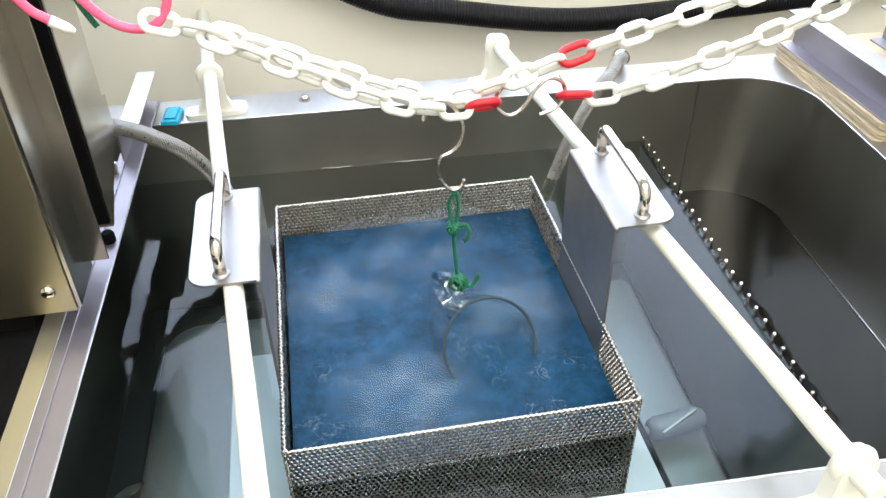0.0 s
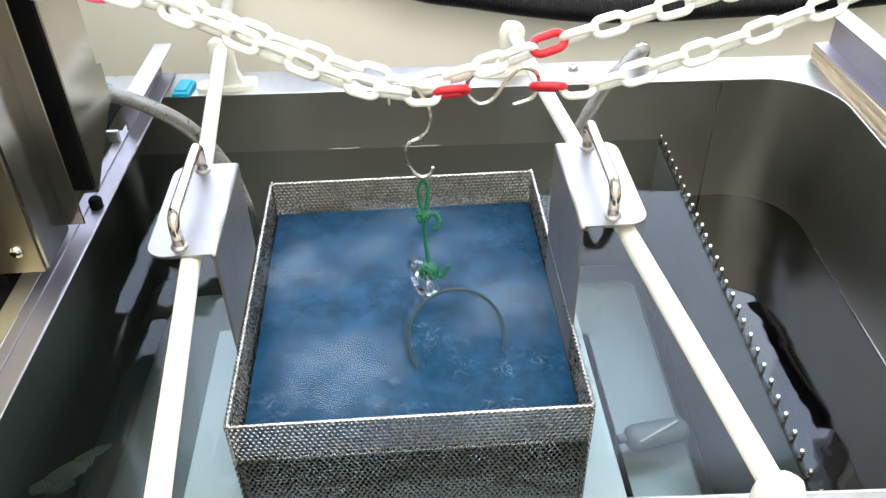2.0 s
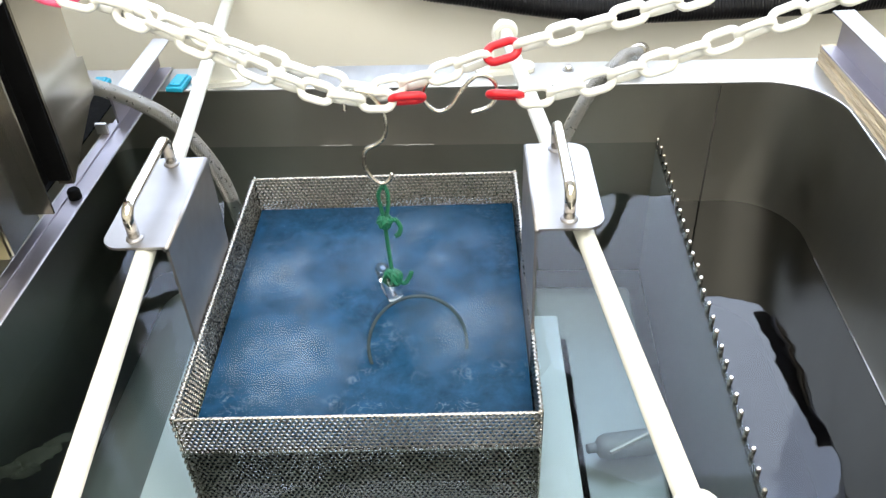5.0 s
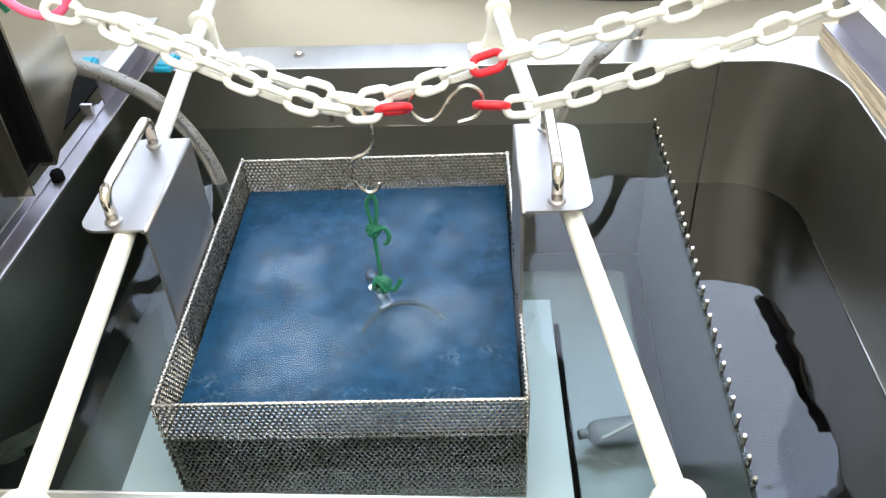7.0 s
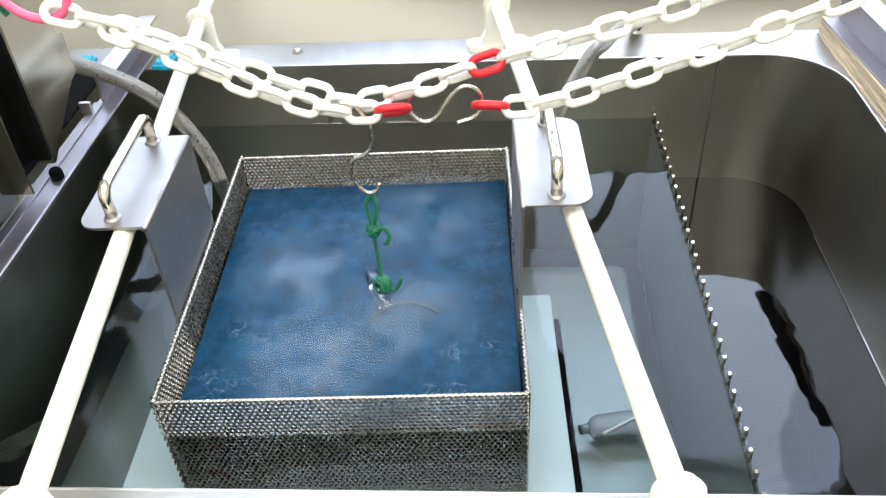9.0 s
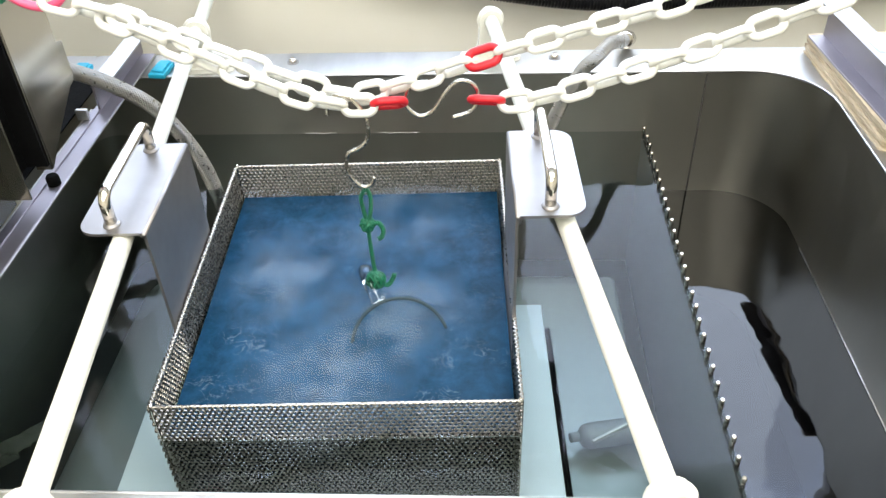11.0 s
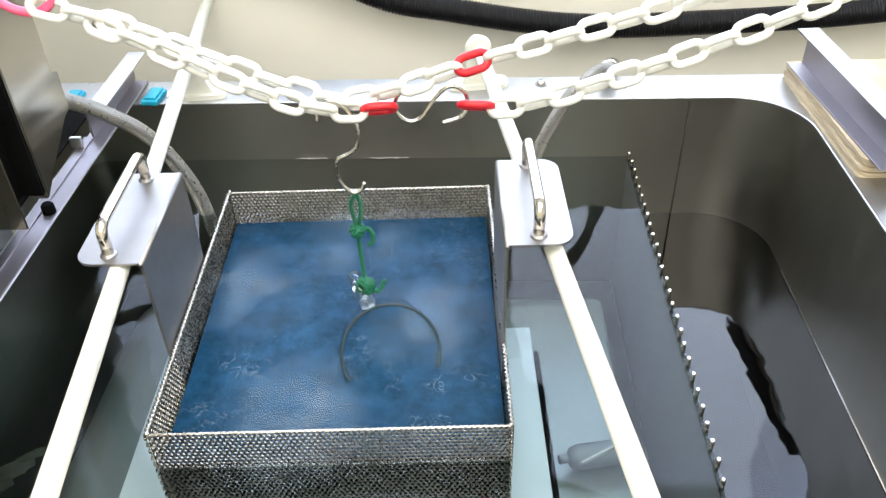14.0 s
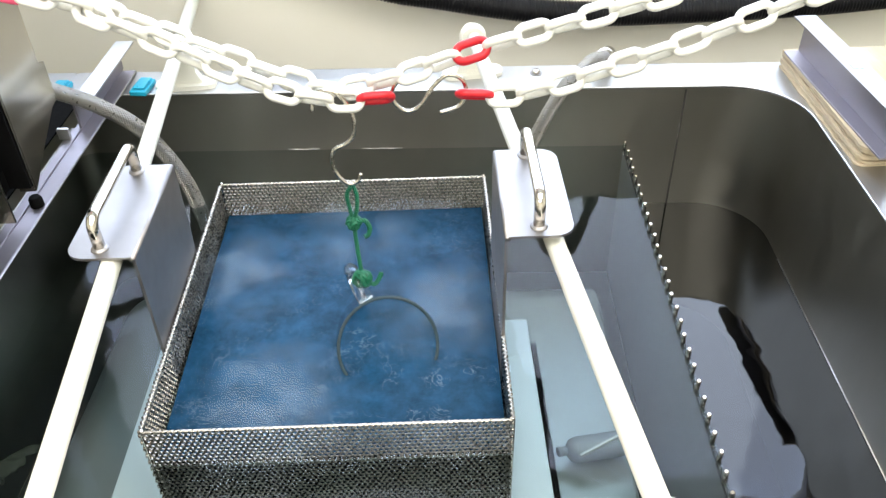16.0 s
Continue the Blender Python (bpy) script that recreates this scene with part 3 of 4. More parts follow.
def build_stanchion(side, y):
    x = rod_x(side, y)
    s = thing("rod_stanchion", "white moulded plastic stanchion bolted to the tank rim", "support", (x, y, RIM), 5 if side < 0 else 6, "rod stanchions")
    bm = add_prism(bmesh.new(), rounded(-0.045, 0.045, -0.017, 0.017, [0.012] * 4), 0.0, 0.007)
    part("base", bm, ptfe, s)
    bm = bmesh.new()
    # an upright lug that tapers into the eye
    prof = [(-0.026, 0.007), (0.026, 0.007), (0.018, 0.025), (0.0165, 0.062)]
    for k in range(9):
        a = radians(180 * k / 8)
        prof.append((0.0165 * math.cos(a), 0.062 + 0.0165 * math.sin(a)))
    prof += [(-0.0165, 0.062), (-0.018, 0.025)]
    a_, b_ = [[bm.verts.new((px, yy, pz)) for px, pz in prof] for yy in (-0.008, 0.008)]
    bm.faces.new(a_)
    bm.faces.new(b_[::-1])
    for i in range(len(prof)):
        j = (i + 1) % len(prof)
        bm.faces.new((a_[j], a_[i], b_[i], b_[j]))
    part("lug", bm, ptfe, s)
    part("eye_ring", tube([(0.0138 * math.cos(2 * math.pi * k / 24), 0, 0.062 + 0.0138 * math.sin(2 * math.pi * k / 24)) for k in range(24)], 0.0062, 10, closed=True), ptfe, s, smooth=True)


build_stanchion(-1, 0.625)
build_stanchion(1, 0.634)
build_stanchion(-1, -0.188)
build_stanchion(1, -0.188)


def build_bracket(x_in, x_out, y0, y1, z, hx, label):
    """A folded plate over the rod: rounded top with a handle, and an upright sheet beside the basket."""
    b = thing("hanger_bracket", label, "bracket", group="hanger brackets")
    s = 1 if x_out > x_in else -1
    outline = rounded(min(x_in, x_out), max(x_in, x_out), y0, y1, (0.001, 0.02, 0.02, 0.001) if s > 0 else (0.02, 0.001, 0.001, 0.02))
    part("top_plate", add_prism(bmesh.new(), outline, z - 0.003, z), steel_satin, b)
    bm = bmesh.new()
    add_box(bm, min(x_in, x_in - s * 0.003), max(x_in, x_in - s * 0.003), y0, y1, 0.693, z - 0.0035)
    part("side_sheet", bm, steel_satin, b)
    part("fold", tube([(x_in, y0, z - 0.0032), (x_in, y1, z - 0.0032)], 0.0032, 10), steel_satin, b, smooth=True)
    ya, yb, top = y0 + 0.016, y1 - 0.012, 0.034
    path = [(hx, ya, z)]
    for k in range(7):
        a = radians(180 - 90 * k / 6)
        path.append((hx, ya + 0.012 + 0.012 * math.cos(a), z + top - 0.012 + 0.012 * math.sin(a)))
    for k in range(7):
        a = radians(90 - 90 * k / 6)
        path.append((hx, yb - 0.012 + 0.012 * math.cos(a), z + top - 0.012 + 0.012 * math.sin(a)))
    path.append((hx, yb, z))
    h = part("handle", tube(path, 0.0060, 14), steel_polish, b, "polished bent-rod handle", smooth=True)
    for y in (ya, yb):
        part("weld_collar", tube([(hx, y, z - 0.001), (hx, y, z + 0.0012), (hx, y, z + 0.003)], 0.0085, 16, radii=[0.0095, 0.0085, 0.0055]), steel_satin, h, smooth=True)


build_bracket(-0.187, -0.254, 0.114, 0.282, 0.976, -0.222, "satin steel bracket with handle hung over the rod")
build_bracket(0.181, 0.248, 0.115, 0.275, 0.985, 0.213, "satin steel bracket with handle resting on the rod")


# ---- left rail, column, hoses ----
def build_left_side():
    rail = thing("channel_rail", "long steel channel rail lying along the tank rim", "rail")
    rail.matrix_world = pose(-0.371, 0, 0, 0, 0, -2.0)
    # local x is 0 at the edge over the water, local y runs back along the tank
    part("lower_flange", box(-0.0325, 0.0, -0.45, 0.675, 0.9005, 0.9045, bevel=0.0008), steel_dull, rail)
    part("raised_strip", box(-0.0325, -0.0205, -0.45, 0.494, 0.9047, 0.9070, bevel=0.0006), steel_dull, rail)
    part("edge_bead", tube([(-0.0335, -0.45, 0.9062), (-0.0335, 0.494, 0.9062)], 0.0012, 8), steel_rim, rail, smooth=True)
    part("edge_bead", tube([(0.0004, -0.45, 0.9030), (0.0004, 0.675, 0.9030)], 0.0010, 8), steel_rim, rail, smooth=True)
    part("web", box(-0.0235, -0.0205, 0.495, 0.680, 0.9047, 0.9440), steel_dull, rail)
    part("upper_flange", box(-0.0245, 0.0030, 0.495, 0.688, 0.9442, 0.9472, bevel=0.0006), flange_steel, rail, "bright upper flange")
    part("tab", box(-0.040, -0.0240, 0.462, 0.468, 0.9072, 0.9230, bevel=0.001), flange_steel, rail)
    ledge = part("side_rim", box(-0.0560, -0.0350, -0.45, 0.30, 0.9005, 0.9050, bevel=0.001), ledge_steel)
    ledge.matrix_world = rail.matrix_world.copy()
    tagged(ledge, "warm tinted steel ledge beside the channel rail", "ledge", kind="structure")
    # added black strip: paints the dark void left of the ledge
    dark = part("dark_gap_strip", box(-0.125, -0.0565, -0.45, 0.60, 0.9005, 0.9030), black_matt)
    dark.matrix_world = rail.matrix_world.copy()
    tagged(dark, "black strip added for the dark void beside the ledge", "trim", kind="structure")
    # added black block that carries the same void down to the floor
    tagged(part("dark_side_block", box(-0.9, -0.480, -0.7, 0.40, 0.0, 0.86, bevel=0.004), black_matt), "black block added for the dark void beside the tank", "housing", kind="structure")
    for x, t in ((-0.322, -6), (-0.447, -4)):
        c = thing("blue_clip", "small translucent blue plastic clip on the rim", "clip", (x, 0.617, RIM), t, "blue clips")
        part("body", box(-0.013, 0.013, -0.022, 0.022, 0.0, 0.008, bevel=0.002), blue_clip, c)
        part("tab", box(-0.009, 0.009, -0.016, 0.020, 0.0082, 0.011, bevel=0.002), blue_clip, c)

    col = thing("hoist_column", "tall stainless steel hoist column with a dark slot", "column", (-0.372, 0.152, 0))
    # local: x to the tank, y back
    part("front_panel", box(-0.30, 0.0, -0.002, 0.0, 0.937, 1.75), steel_bronze, col, "warm reflecting steel front panel")
    part("side_panel", box(-0.002, 0.0045, 0.0005, 0.0675, 0.940, 1.75), steel, col)
    part("lip", box(0.0005, 0.0230, 0.0680, 0.0710, 0.945, 1.75, bevel=0.0006), steel_lip, col, "narrow brownish steel lip")
    # the recess's shade is painted: black boxes fill the slot
    part("slot", box(-0.045, -0.010, 0.0680, 0.1400, 0.945, 1.75), black_matt, col, "black fill standing for the shade inside the slot")
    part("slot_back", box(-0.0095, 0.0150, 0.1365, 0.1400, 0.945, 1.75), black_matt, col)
    part("slot_edge", box(-0.0015, 0.0170, 0.1405, 0.1435, 0.938, 1.75, bevel=0.0006), steel_lip, col)
    bm = bmesh.new()
    prof = [(0.1440, 0.938), (0.19, 0.964), (0.245, 0.992), (0.262, 0.994), (0.262, 1.045), (0.248, 1.05), (0.248, 1.75), (0.1440, 1.75)]
    a_, b_ = [[bm.verts.new((xx, py, pz)) for py, pz in prof] for xx in (0.014, 0.017)]
    bm.faces.new(a_[::-1])
    bm.faces.new(b_)
    for i in range(len(prof)):
        j = (i + 1) % len(prof)
        bm.faces.new((a_[i], a_[j], b_[j], b_[i]))
    part("cover_panel", bm, steel, col, "grey reflecting steel cover panel")
    part("body", box(-0.30, -0.046, 0.001, 0.235, 0.94, 1.75), steel, col)
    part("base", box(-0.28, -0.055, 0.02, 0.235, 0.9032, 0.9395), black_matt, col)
    s = part("screw", tube([(-0.021, -0.0022, 0.964), (-0.021, -0.004, 0.964), (-0.021, -0.006, 0.964)], 0.006, 16, radii=[0.0075, 0.007, 0.004]), steel_polish, col, smooth=True)
    part("screw_slot", box(-0.026, -0.016, -0.0066, -0.0059, 0.9632, 0.9648), black_matt, s)
    part("peg", tube([(0.001, 0.160, 0.9048), (0.001, 0.160, 0.915), (0.001, 0.160, 0.918)], 0.008, 14, radii=[0.0080, 0.0080, 0.006]), black_matt, col, "black rubber peg")

    def hose(ctrl, r, label, mat_):
        t = thing("braided_hose", label, "hose", group="braided hoses")
        part("braid", tube(curve_points(ctrl, 14), r, 16, uv_turns=8), mat_, t, smooth=True)
        return t

    hose([(-0.46, 0.46, 1.012), (-0.376, 0.45, 0.988), (-0.325, 0.45, 0.965), (-0.277, 0.452, 0.925), (-0.240, 0.455, 0.852), (-0.224, 0.455, 0.775), (-0.215, 0.455, 0.70)], 0.0105, "steel-braided hose dipping into the water by the rail", braid)
    h = hose([(0.392, 0.68, 0.905), (0.366, 0.60, 0.938), (0.338, 0.55, 0.957), (0.313, 0.512, 0.955), (0.291, 0.50, 0.938), (0.258, 0.50, 0.866), (0.226, 0.50, 0.765), (0.21, 0.50, 0.69)], 0.0095, "steel-braided hose dipping into the water behind the basket", braid)
    part("end_fitting", tube([(0.385, 0.655, 0.916), (0.368, 0.605, 0.936)], 0.0125, 14), steel_polish, h, smooth=True)


build_left_side()


def build_wall_hose():
    ctrl = [(-0.45, 0.82, 1.30), (-0.20, 0.82, 1.10), (0.0, 0.82, 0.982), (0.14, 0.82, 0.947), (0.34, 0.82, 0.915), (0.54, 0.82, 0.912), (0.86, 0.82, 0.925), (1.3, 0.82, 0.975), (1.8, 0.82, 1.08)]
    pts = curve_points(ctrl, 80)
    # even ribs along the run
    out, want, run = [pts[0]], 0.00135, 0.0
    for a, b in zip(pts, pts[1:]):
        step = (b - a).length
        while run + step >= want:
            t = (want - run) / step
            a = a + (b - a) * t
            out.append(a)
            step = (b - a).length
            run = 0.0
        run += step
    radii = [0.0210 if i % 4 < 2 else 0.0190 for i in range(len(out))]
    h = thing("corrugated_hose", "thick black corrugated hose slung along the wall", "hose")
    part("hose", tube(out, 0.023, 20, radii=radii), black_rubber, h)
    for x, z in ((-0.33, 1.20), (1.3, 0.97)):
        part("wall_clip", box(x - 0.012, x + 0.012, 0.80, 0.869, z - 0.03, z + 0.03, bevel=0.003), black_rubber, h)


build_wall_hose()


# ---- right side: boards and angle bars ----
def build_right_side():
    stack = thing("board_stack", "stack of worn tan boards lying on the tank rim", "boards", (0.642, 0.344, RIM), 0.0)
    rnd = random.Random(4)
    z = 0.0005
    for i in range(8):
        h = rnd.uniform(0.0022, 0.0040)
        dx, dy, r = rnd.uniform(0, 0.005), rnd.uniform(-0.003, 0.005), rnd.uniform(0.008, 0.016)
        back = 0.285 + rnd.uniform(-0.004, 0.004)
        # the long edge that shows is frayed and a little wavy
        edge = [(dx + 0.0016 * noise.noise(Vector((i * 3.7, k * 0.55, 0))) + rnd.uniform(-0.0006, 0.0006), back - (back - dy - r) * k / 26) for k in range(27)]
        turn = [(dx + r - r * math.cos(radians(90 * k / 5)), dy + r - r * math.sin(radians(90 * k / 5))) for k in range(1, 6)]
        part("board", add_prism(bmesh.new(), [*edge, *turn, (0.27, dy), (0.27, back)], z, z + h), paper, stack)
        z += h + rnd.uniform(0.0002, 0.0009)
    top = RIM + z
    for i, (x, y, length, label) in enumerate(((0.650, 0.315, 0.300, "folded steel channel lying on the tan boards"), (0.80, 0.26, 0.34, "second folded steel channel lying on the boards"))):
        a = thing("steel_channel", label, "channel", (x, y, top), 2.0, "steel channels")
        part("lower_flange", box(0.0, 0.045, 0.0, length, 0.0, 0.003, bevel=0.0006), steel_dull, a)
        part("web", box(0.0215, 0.0245, 0.0, length, 0.0032, 0.0525), steel_dull, a)
        part("upper_flange", box(0.004, 0.036, -0.01, length + 0.004, 0.053, 0.056, bevel=0.0006), steel_satin, a)
        if i == 0:
            part("worn_sticker", box(0.012, 0.026, 0.130, 0.168, 0.0562, 0.0565), sticker, a, "worn pale blue sticker")


sticker = mat("worn_sticker", (0.40, 0.48, 0.62), 0.6, 0, 0.5, 160)
build_right_side()


def build_bolts():
    for x, y in ((-0.126, 0.639), (0.272, 0.630)):
        b = thing("rim_bolt", "small domed steel bolt on the tank rim", "bolt", (x, y, RIM), 0, "rim bolts")
        part("washer", tube([(0, 0, 0), (0, 0, 0.001)], 0.009, 18), steel_satin, b)
        part("head", tube([(0, 0, 0.0012), (0, 0, 0.0048), (0, 0, 0.007)], 0.006, 14, radii=[0.0062, 0.0058, 0.003]), steel_polish, b, smooth=True)


build_bolts()


# ---- the hoisted chain, hooks, cord and mug: all ride up and down together ----
HOISTED = []
LINK, WIRE = 0.0392, 0.0041


def link_mesh():
    L, Wd = LINK / 2 - WIRE, 0.0124 - WIRE
    pts = []
    for k in range(13):
        a = radians(-90 + 180 * k / 12)
        pts.append((L - Wd + Wd * math.cos(a), Wd * math.sin(a), 0))
    for k in range(13):
        a = radians(90 + 180 * k / 12)
        pts.append((-L + Wd + Wd * math.cos(a), Wd * math.sin(a), 0))
    bm = tube(pts, WIRE, 10, closed=True)
    me = bpy.data.meshes.new("link")
    bm.to_mesh(me)
    bm.free()
    return me


LINKS = {}
for key, material in (("white", chain_white), ("red", chain_red)):
    LINKS[key] = link_mesh()
    LINKS[key].materials.append(material)


def chain(ctrl, label, red=(), phase=0, start=0.0, red_roll=-64):
    """Links along a hanging line; every other one is turned a quarter."""
    c = thing("plastic_chain", label, "chain", ctrl[0], group="plastic chains")
    origin = Vector(ctrl[0])
    pts = curve_points(ctrl, 40)
    pitch = LINK - 2 * WIRE - 0.0012
    pos, want, dist = [], start, 0.0
    for a, b in zip(pts, pts[1:]):
        step = (b - a).length
        while dist + step >= want and step > 0:
            pos.append((a.lerp(b, (want - dist) / step), (b - a).normalized()))
            want += pitch
        dist += step
    rnd = random.Random(phase + 11)
    for i, (p, d) in enumerate(pos):
        ob = new("link", LINKS["red" if i in red else "white"])
        ob.parent = c
        yaw, pit = math.atan2(d.y, d.x), -math.asin(max(-1, min(1, d.z)))
        roll = 52 + rnd.uniform(-14, 14) if (i + phase) % 2 else red_roll if i in red else -44 + rnd.uniform(-22, 4)
        ob.matrix_local = Matrix.Translation(p - origin) @ Euler((0, 0, yaw)).to_matrix().to_4x4() @ Euler((0, pit, 0)).to_matrix().to_4x4() @ Euler((radians(roll), 0, 0)).to_matrix().to_4x4()
        if i in red:
            ob["label"] = "red plastic link"
    HOISTED.append(c)
    return c


chain([(-0.240, 0.200, 1.209), (-0.174, 0.207, 1.184), (-0.098, 0.212, 1.146), (-0.018, 0.214, 1.110), (0.024, 0.213, 1.100), (0.085, 0.208, 1.116),
       (0.153, 0.200, 1.143), (0.243, 0.195, 1.170), (0.34, 0.19, 1.200), (0.46, 0.185, 1.25)], "white plastic chain slung across the tank with one red link", red=(14,), phase=1, start=0.004)
chain([(-0.208, 0.204, 1.195), (-0.144, 0.198, 1.164), (-0.049, 0.196, 1.116), (0.010, 0.196, 1.098), (0.068, 0.205, 1.0935)], "white plastic chain ending in a red link", red=(9,), phase=1, start=0.019, red_roll=-45)
chain([(0.146, 0.205, 1.094), (0.198, 0.20, 1.096), (0.285, 0.195, 1.124), (0.366, 0.19, 1.155), (0.47, 0.185, 1.20), (0.56, 0.18, 1.25)], "white plastic chain beginning at a red link", red=(0,), phase=0, start=0.007, red_roll=-36)


def s_hook(ctrl, label, r=0.0021):
    t = thing("s_hook", label, "hook", ctrl[0])
    o = Vector(ctrl[0])
    part("wire", tube([p - o for p in curve_points(ctrl, 10)], r, 10), hook_steel, t, smooth=True)
    HOISTED.append(t)


Y = 0.196
s_hook([(-0.006, Y + 0.004, 1.084), (-0.004, Y + 0.004, 1.098), (0.008, Y, 1.108), (0.022, Y, 1.102), (0.033, Y, 1.082), (0.033, Y, 1.060), (0.024, Y, 1.048), (0.011, Y, 1.041),
        (0.008, Y, 1.024), (0.014, Y, 1.008), (0.023, Y, 1.000), (0.032, Y, 1.003), (0.036, Y, 1.012)], "bent steel wire hook hanging from the chain")
Y2 = 0.212
s_hook([(0.096, Y2, 1.112), (0.082, Y2, 1.110), (0.073, Y2, 1.098), (0.074, Y2, 1.084), (0.086, Y2, 1.074), (0.100, Y2, 1.080), (0.113, Y2, 1.100), (0.127, Y2, 1.112),
        (0.141, Y2, 1.107), (0.145, Y2, 1.093), (0.138, Y2, 1.078), (0.119, Y2, 1.071)], "steel wire s-hook bridging two red links")


def pink_hook():
    t = thing("coated_hook", "pink coated hook holding the chain ends", "hook", (-0.245, 0.205, 1.212))
    ctrl = [(0.022, 0, 0.075), (0.020, 0, 0.03), (0.014, 0, 0.004), (-0.004, 0, -0.010), (-0.030, 0, -0.004), (-0.052, 0, 0.020), (-0.068, 0, 0.055), (-0.078, 0, 0.10)]
    part("bend", tube(curve_points(ctrl, 10), 0.0042, 12), pink, t, smooth=True)
    HOISTED.append(t)
    u = thing("coated_hook", "pink coated hook with a white tip tied with green cord", "hook", (-0.318, 0.205, 1.222))
    ctrl = [(-0.05, 0, 0.12), (-0.040, 0, 0.04), (-0.026, 0, 0.008), (-0.010, 0, -0.006)]
    part("bend", tube(curve_points(ctrl, 10), 0.0042, 12), pink, u, smooth=True)
    part("tip", tube([(-0.010, 0, -0.006), (0.002, 0, -0.014), (0.008, 0, -0.018)], 0.0045, 12, radii=[0.0050, 0.0048, 0.0025]), chain_white, u, "white rubber tip", smooth=True)
    part("cord_end", twisted([(0.012, 0.004, 0.02), (0.018, 0.004, 0.002), (0.026, 0.004, -0.016)], 0.0028), rope_green, u, "green cord end", smooth=True)
    HOISTED.append(u)


def twisted(ctrl, r, turns_per_m=240):
    """A three-strand twisted cord along a path."""
    pts = curve_points(ctrl, 26)
    bm = bmesh.new()
    dist = [0.0]
    for a, b in zip(pts, pts[1:]):
        dist.append(dist[-1] + (b - a).length)
    for s in range(3):
        line = []
        for i, p in enumerate(pts):
            d = (pts[min(i + 1, len(pts) - 1)] - pts[max(i - 1, 0)]).normalized()
            side = d.cross(Vector((0.3, 1, 0.2))).normalized()
            up = d.cross(side)
            a = dist[i] * turns_per_m * 2 * math.pi / 2 + s * 2 * math.pi / 3
            line.append(p + (side * math.cos(a) + up * math.sin(a)) * r * 0.64)
        add_tube(bm, line, r * 0.46, 6)
    return bm


pink_hook()


def build_cord():
    t = thing("green_cord", "knotted green twisted cord holding the glass mug", "cord", (0.022, 0.196, 1.0))
    part("loop", twisted([(0.002, -0.003, -0.002), (-0.003, 0.0, -0.014), (-0.002, 0.002, -0.032), (0.001, 0, -0.046)], 0.0023), rope_green, t, smooth=True)
    part("loop", twisted([(0.002, 0.003, -0.001), (0.007, 0.0, -0.013), (0.006, -0.002, -0.031), (0.002, 0, -0.046)], 0.0023), rope_green, t, smooth=True)
    rnd = random.Random(3)

    def knot(cx, cz, size, n, depth=0.0):
        bm = bmesh.new()
        for k in range(n):
            tilt = Euler((rnd.uniform(0, 3), rnd.uniform(0, 3), rnd.uniform(0, 3))).to_matrix()
            pts = [Vector((cx, depth, cz)) + tilt @ Vector((size * math.cos(2 * math.pi * i / 14), size * 0.75 * math.sin(2 * math.pi * i / 14), 0.2 * size * math.sin(4 * math.pi * i / 14))) for i in range(14)]
            add_tube(bm, pts, 0.0017, 6, closed=True)
        return bm

    part("knot", knot(0.001, -0.050, 0.0078, 13), rope_green, t, smooth=True)
    part("tail", twisted([(0.003, -0.003, -0.047), (0.013, -0.004, -0.045), (0.018, -0.005, -0.054), (0.016, -0.005, -0.063), (0.012, -0.005, -0.066)], 0.0025), rope_green, t, smooth=True)
    part("drop", twisted([(0.001, 0, -0.054), (0.002, -0.002, -0.080), (0.004, -0.006, -0.108), (0.005, -0.008, -0.118)], 0.0023), rope_green, t, smooth=True)
    part("mug_knot", knot(0.005, -0.121, 0.0105, 15, -0.010), rope_green, t, smooth=True)
    part("tail", twisted([(0.010, -0.012, -0.122), (0.018, -0.014, -0.126), (0.024, -0.014, -0.118), (0.027, -0.014, -0.110)], 0.0025), rope_green, t, smooth=True)
    HOISTED.append(t)


build_cord()


def build_mug():
    """A glass mug on its side: its mouth looks up to the front, its handle is on top."""
    t = thing("glass_mug", "clear glass mug hung by its handle, half under water", "mug")
    R, L, n = 0.057, 0.105, 40
    axis = Matrix.LocRotScale(Vector((0.054, 0.135, 0.8215)), Euler((radians(55), radians(4), radians(8))), None)
    # local z is the way out of the mouth
    t.matrix_world = axis
    bm = bmesh.new()
    prof = [(R, 0.0), (R, -0.03), (R * 0.97, -0.08), (R * 0.9, -L + 0.004), (R * 0.8, -L), (0.001, -L)]
    rings = [[bm.verts.new((r * math.cos(2 * math.pi * k / n), r * math.sin(2 * math.pi * k / n), z)) for k in range(n)] for r, z in prof]
    for a, b in zip(rings, rings[1:]):
        for k in range(n):
            bm.faces.new((a[k], a[(k + 1) % n], b[(k + 1) % n], b[k])).smooth = True
    part("body", bm, glass, t)
    part("rim", tube([((R - 0.0015) * math.cos(2 * math.pi * k / 48), (R - 0.0015) * math.sin(2 * math.pi * k / 48), 0) for k in range(48)], 0.0019, 10, closed=True), mug_edge, t, "thick rounded glass rim", smooth=True)
    a = radians(112)
    d = Vector((math.cos(a), math.sin(a), 0))
    path = [d * R + Vector((0, 0, -0.012)), d * (R + 0.018) + Vector((0, 0, -0.014)), d * (R + 0.032) + Vector((0, 0, -0.026)), d * (R + 0.034) + Vector((0, 0, -0.050)),
            d * (R + 0.024) + Vector((0, 0, -0.074)), d * (R * 0.97) + Vector((0, 0, -0.082))]
    bm = tube(curve_points(path, 8), 0.0088, 18)
    part("handle", bm, mug_handle, t, "clear glass loop handle", smooth=True)
    HOISTED.append(t)


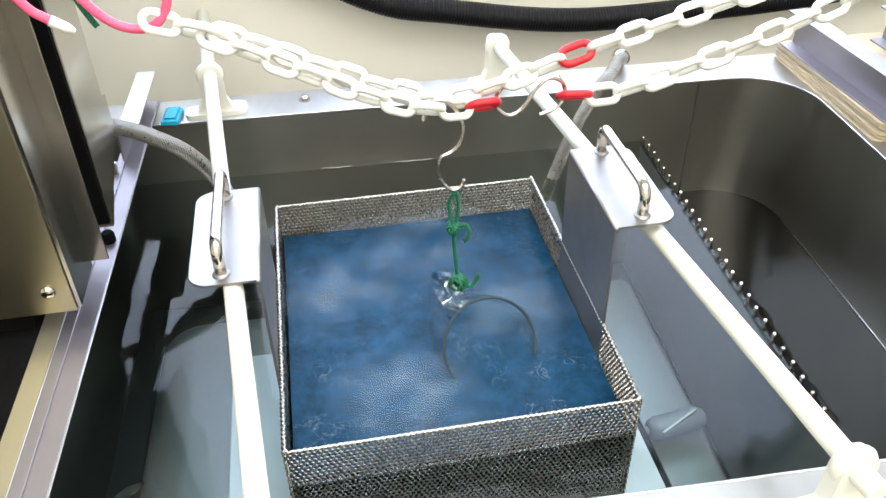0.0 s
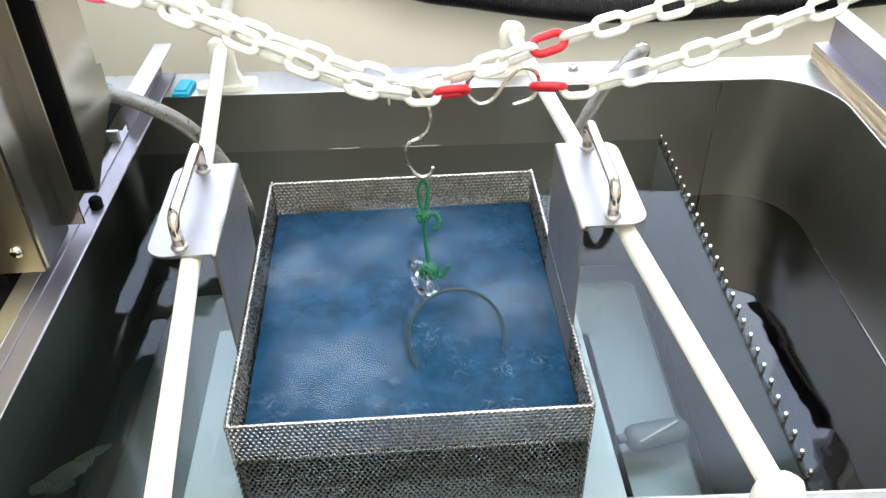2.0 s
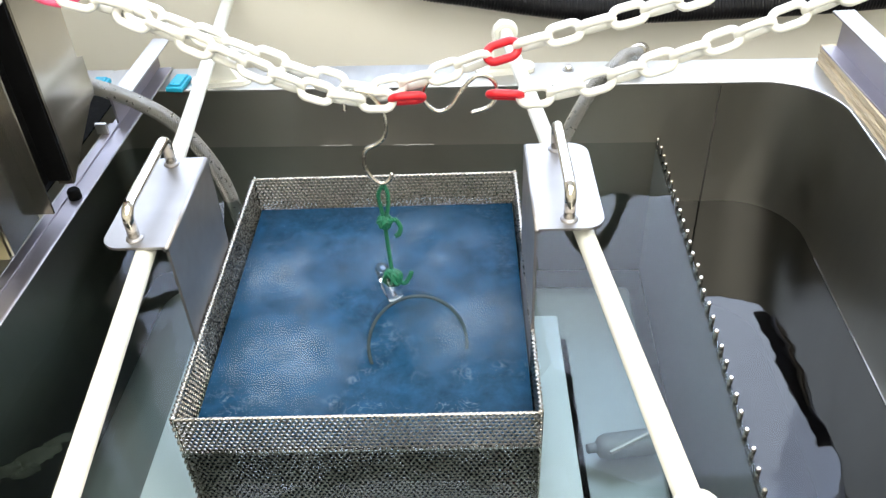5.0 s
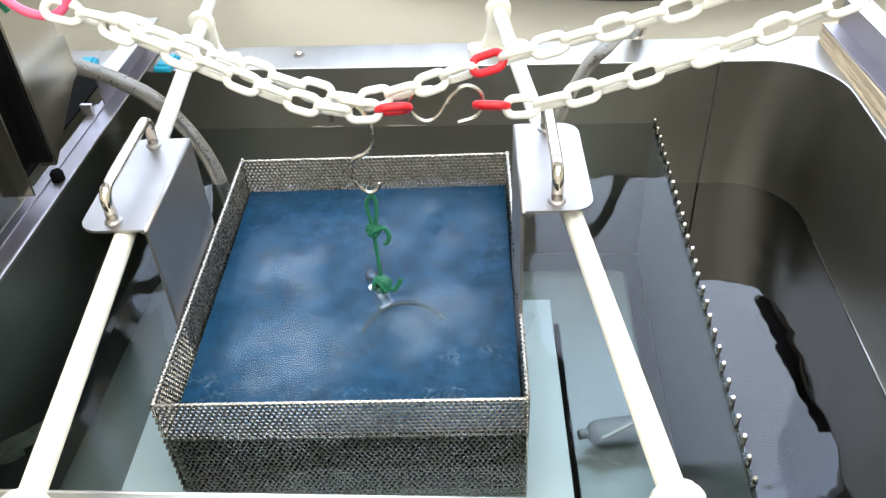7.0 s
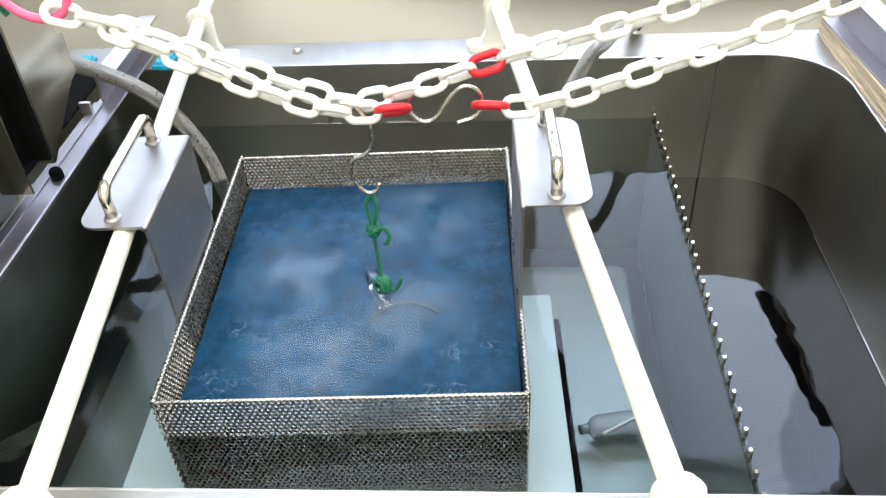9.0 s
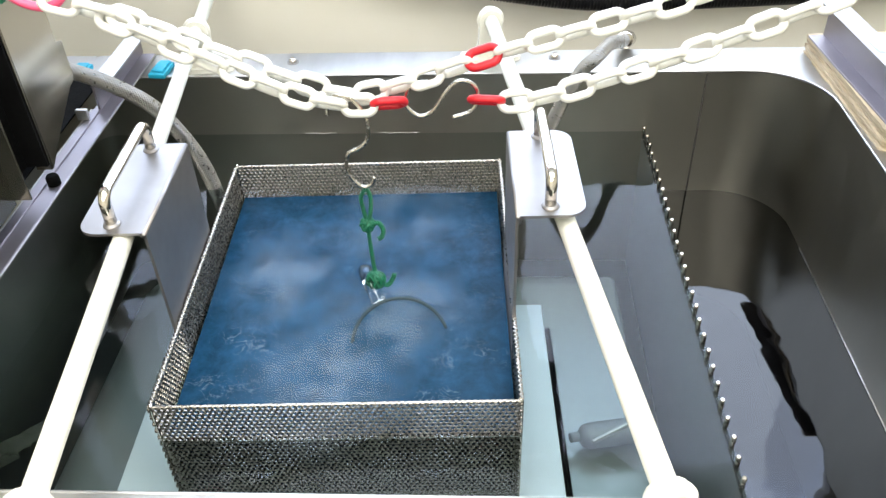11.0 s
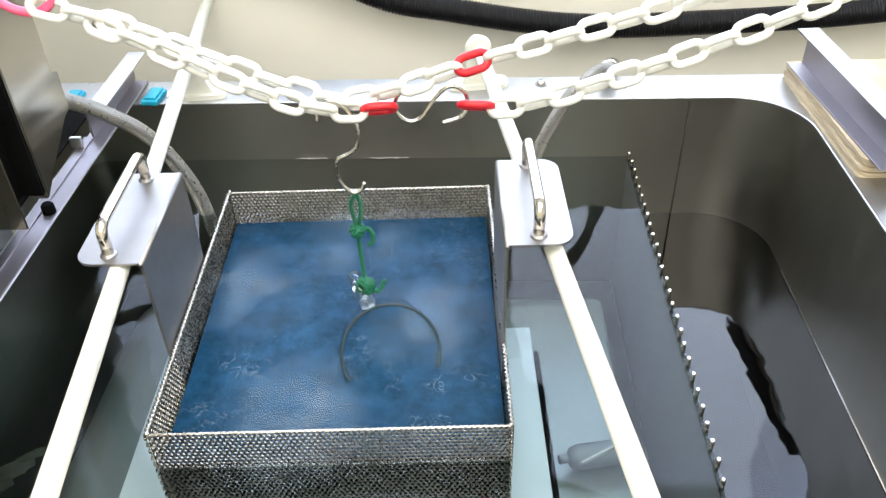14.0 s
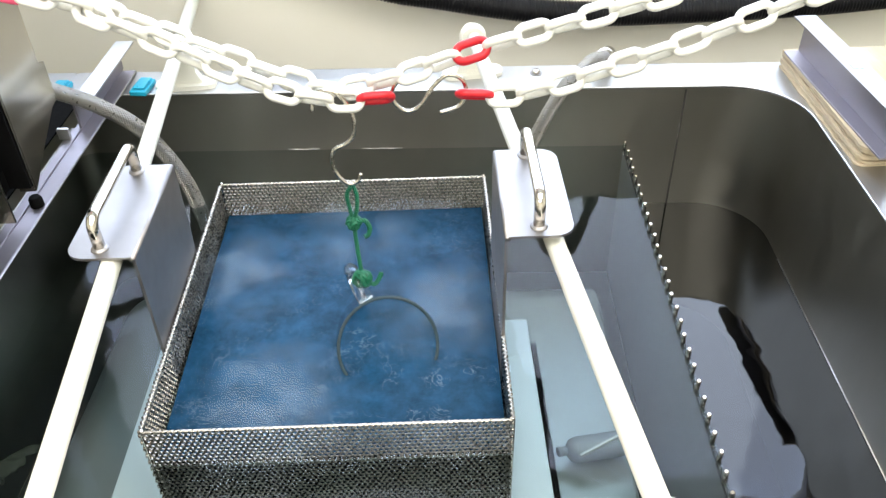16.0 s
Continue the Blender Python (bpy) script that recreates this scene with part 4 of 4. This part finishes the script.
mug_edge = mat("glass_edge", (0.035, 0.055, 0.062), 0.08, 0, 0.1, 30, ior=1.22)
mug_handle = mat("clear_handle_glass", (0.90, 0.95, 0.95), 0.04, 0, 0.05, 120, 0.3, 160, rough_vary=0.02, ior=1.40, transmission=1.0)
build_mug()


# ---- steam over the blue bath ----
PUFFS = []


def build_steam():
    rnd = random.Random(9)
    for i in range(4):
        t = thing("steam_wisp", "thin white wisp of steam drifting over the blue bath", "steam", group="steam wisps")
        bm = bmesh.new()
        bmesh.ops.create_grid(bm, x_segments=14, y_segments=14, size=0.112)
        bmesh.ops.delete(bm, geom=[f for f in bm.faces if f.calc_center_median().length > 0.116], context="FACES")
        for v in bm.verts:
            v.co.z = 0.006 * noise.noise(v.co * 22 + Vector((i * 3.1, 0, 0)))
        part("wisp", bm, mist, t, smooth=True)
        x, y = ((-0.060, 0.085), (0.085, 0.175), (-0.100, 0.245), (0.040, 0.325))[i]
        PUFFS.append((t, x, y, WATER + 0.012 + 0.005 * i, rnd.uniform(0, 6), rnd.uniform(0.35, 0.6), rnd.uniform(-7, 7), rnd.uniform(0, 360)))


build_steam()


# ---- what moves ----
LIFT = [(0, 0.0), (4.2, 0.0), (5.2, -0.014), (6.3, -0.034), (6.5, -0.037), (7.0, -0.045), (7.5, -0.049), (8.0, -0.051), (9.2, -0.051), (10.2, -0.042), (11.3, -0.026), (11.5, -0.022),
        (12.0, -0.014), (12.5, -0.010), (13.0, -0.005), (13.5, -0.002), (14.0, -0.001), (16.0, -0.001)]


def motions():
    for ob in HOISTED:
        base = ob.matrix_world.copy()
        walk(ob, [(t, Matrix.Translation((0, 0, dz)) @ base) for t, dz in LIFT])
    for t, x, y, z, ph, rate, spin, a in PUFFS:
        walk(t, [(k * 0.8, pose(x + 0.035 * math.sin(ph + rate * k * 0.8), y + 0.03 * math.cos(1.7 * ph + 0.8 * rate * k * 0.8), z, 0, 0, a + spin * k * 0.8)) for k in range(21)])


bpy.context.view_layer.update()
motions()
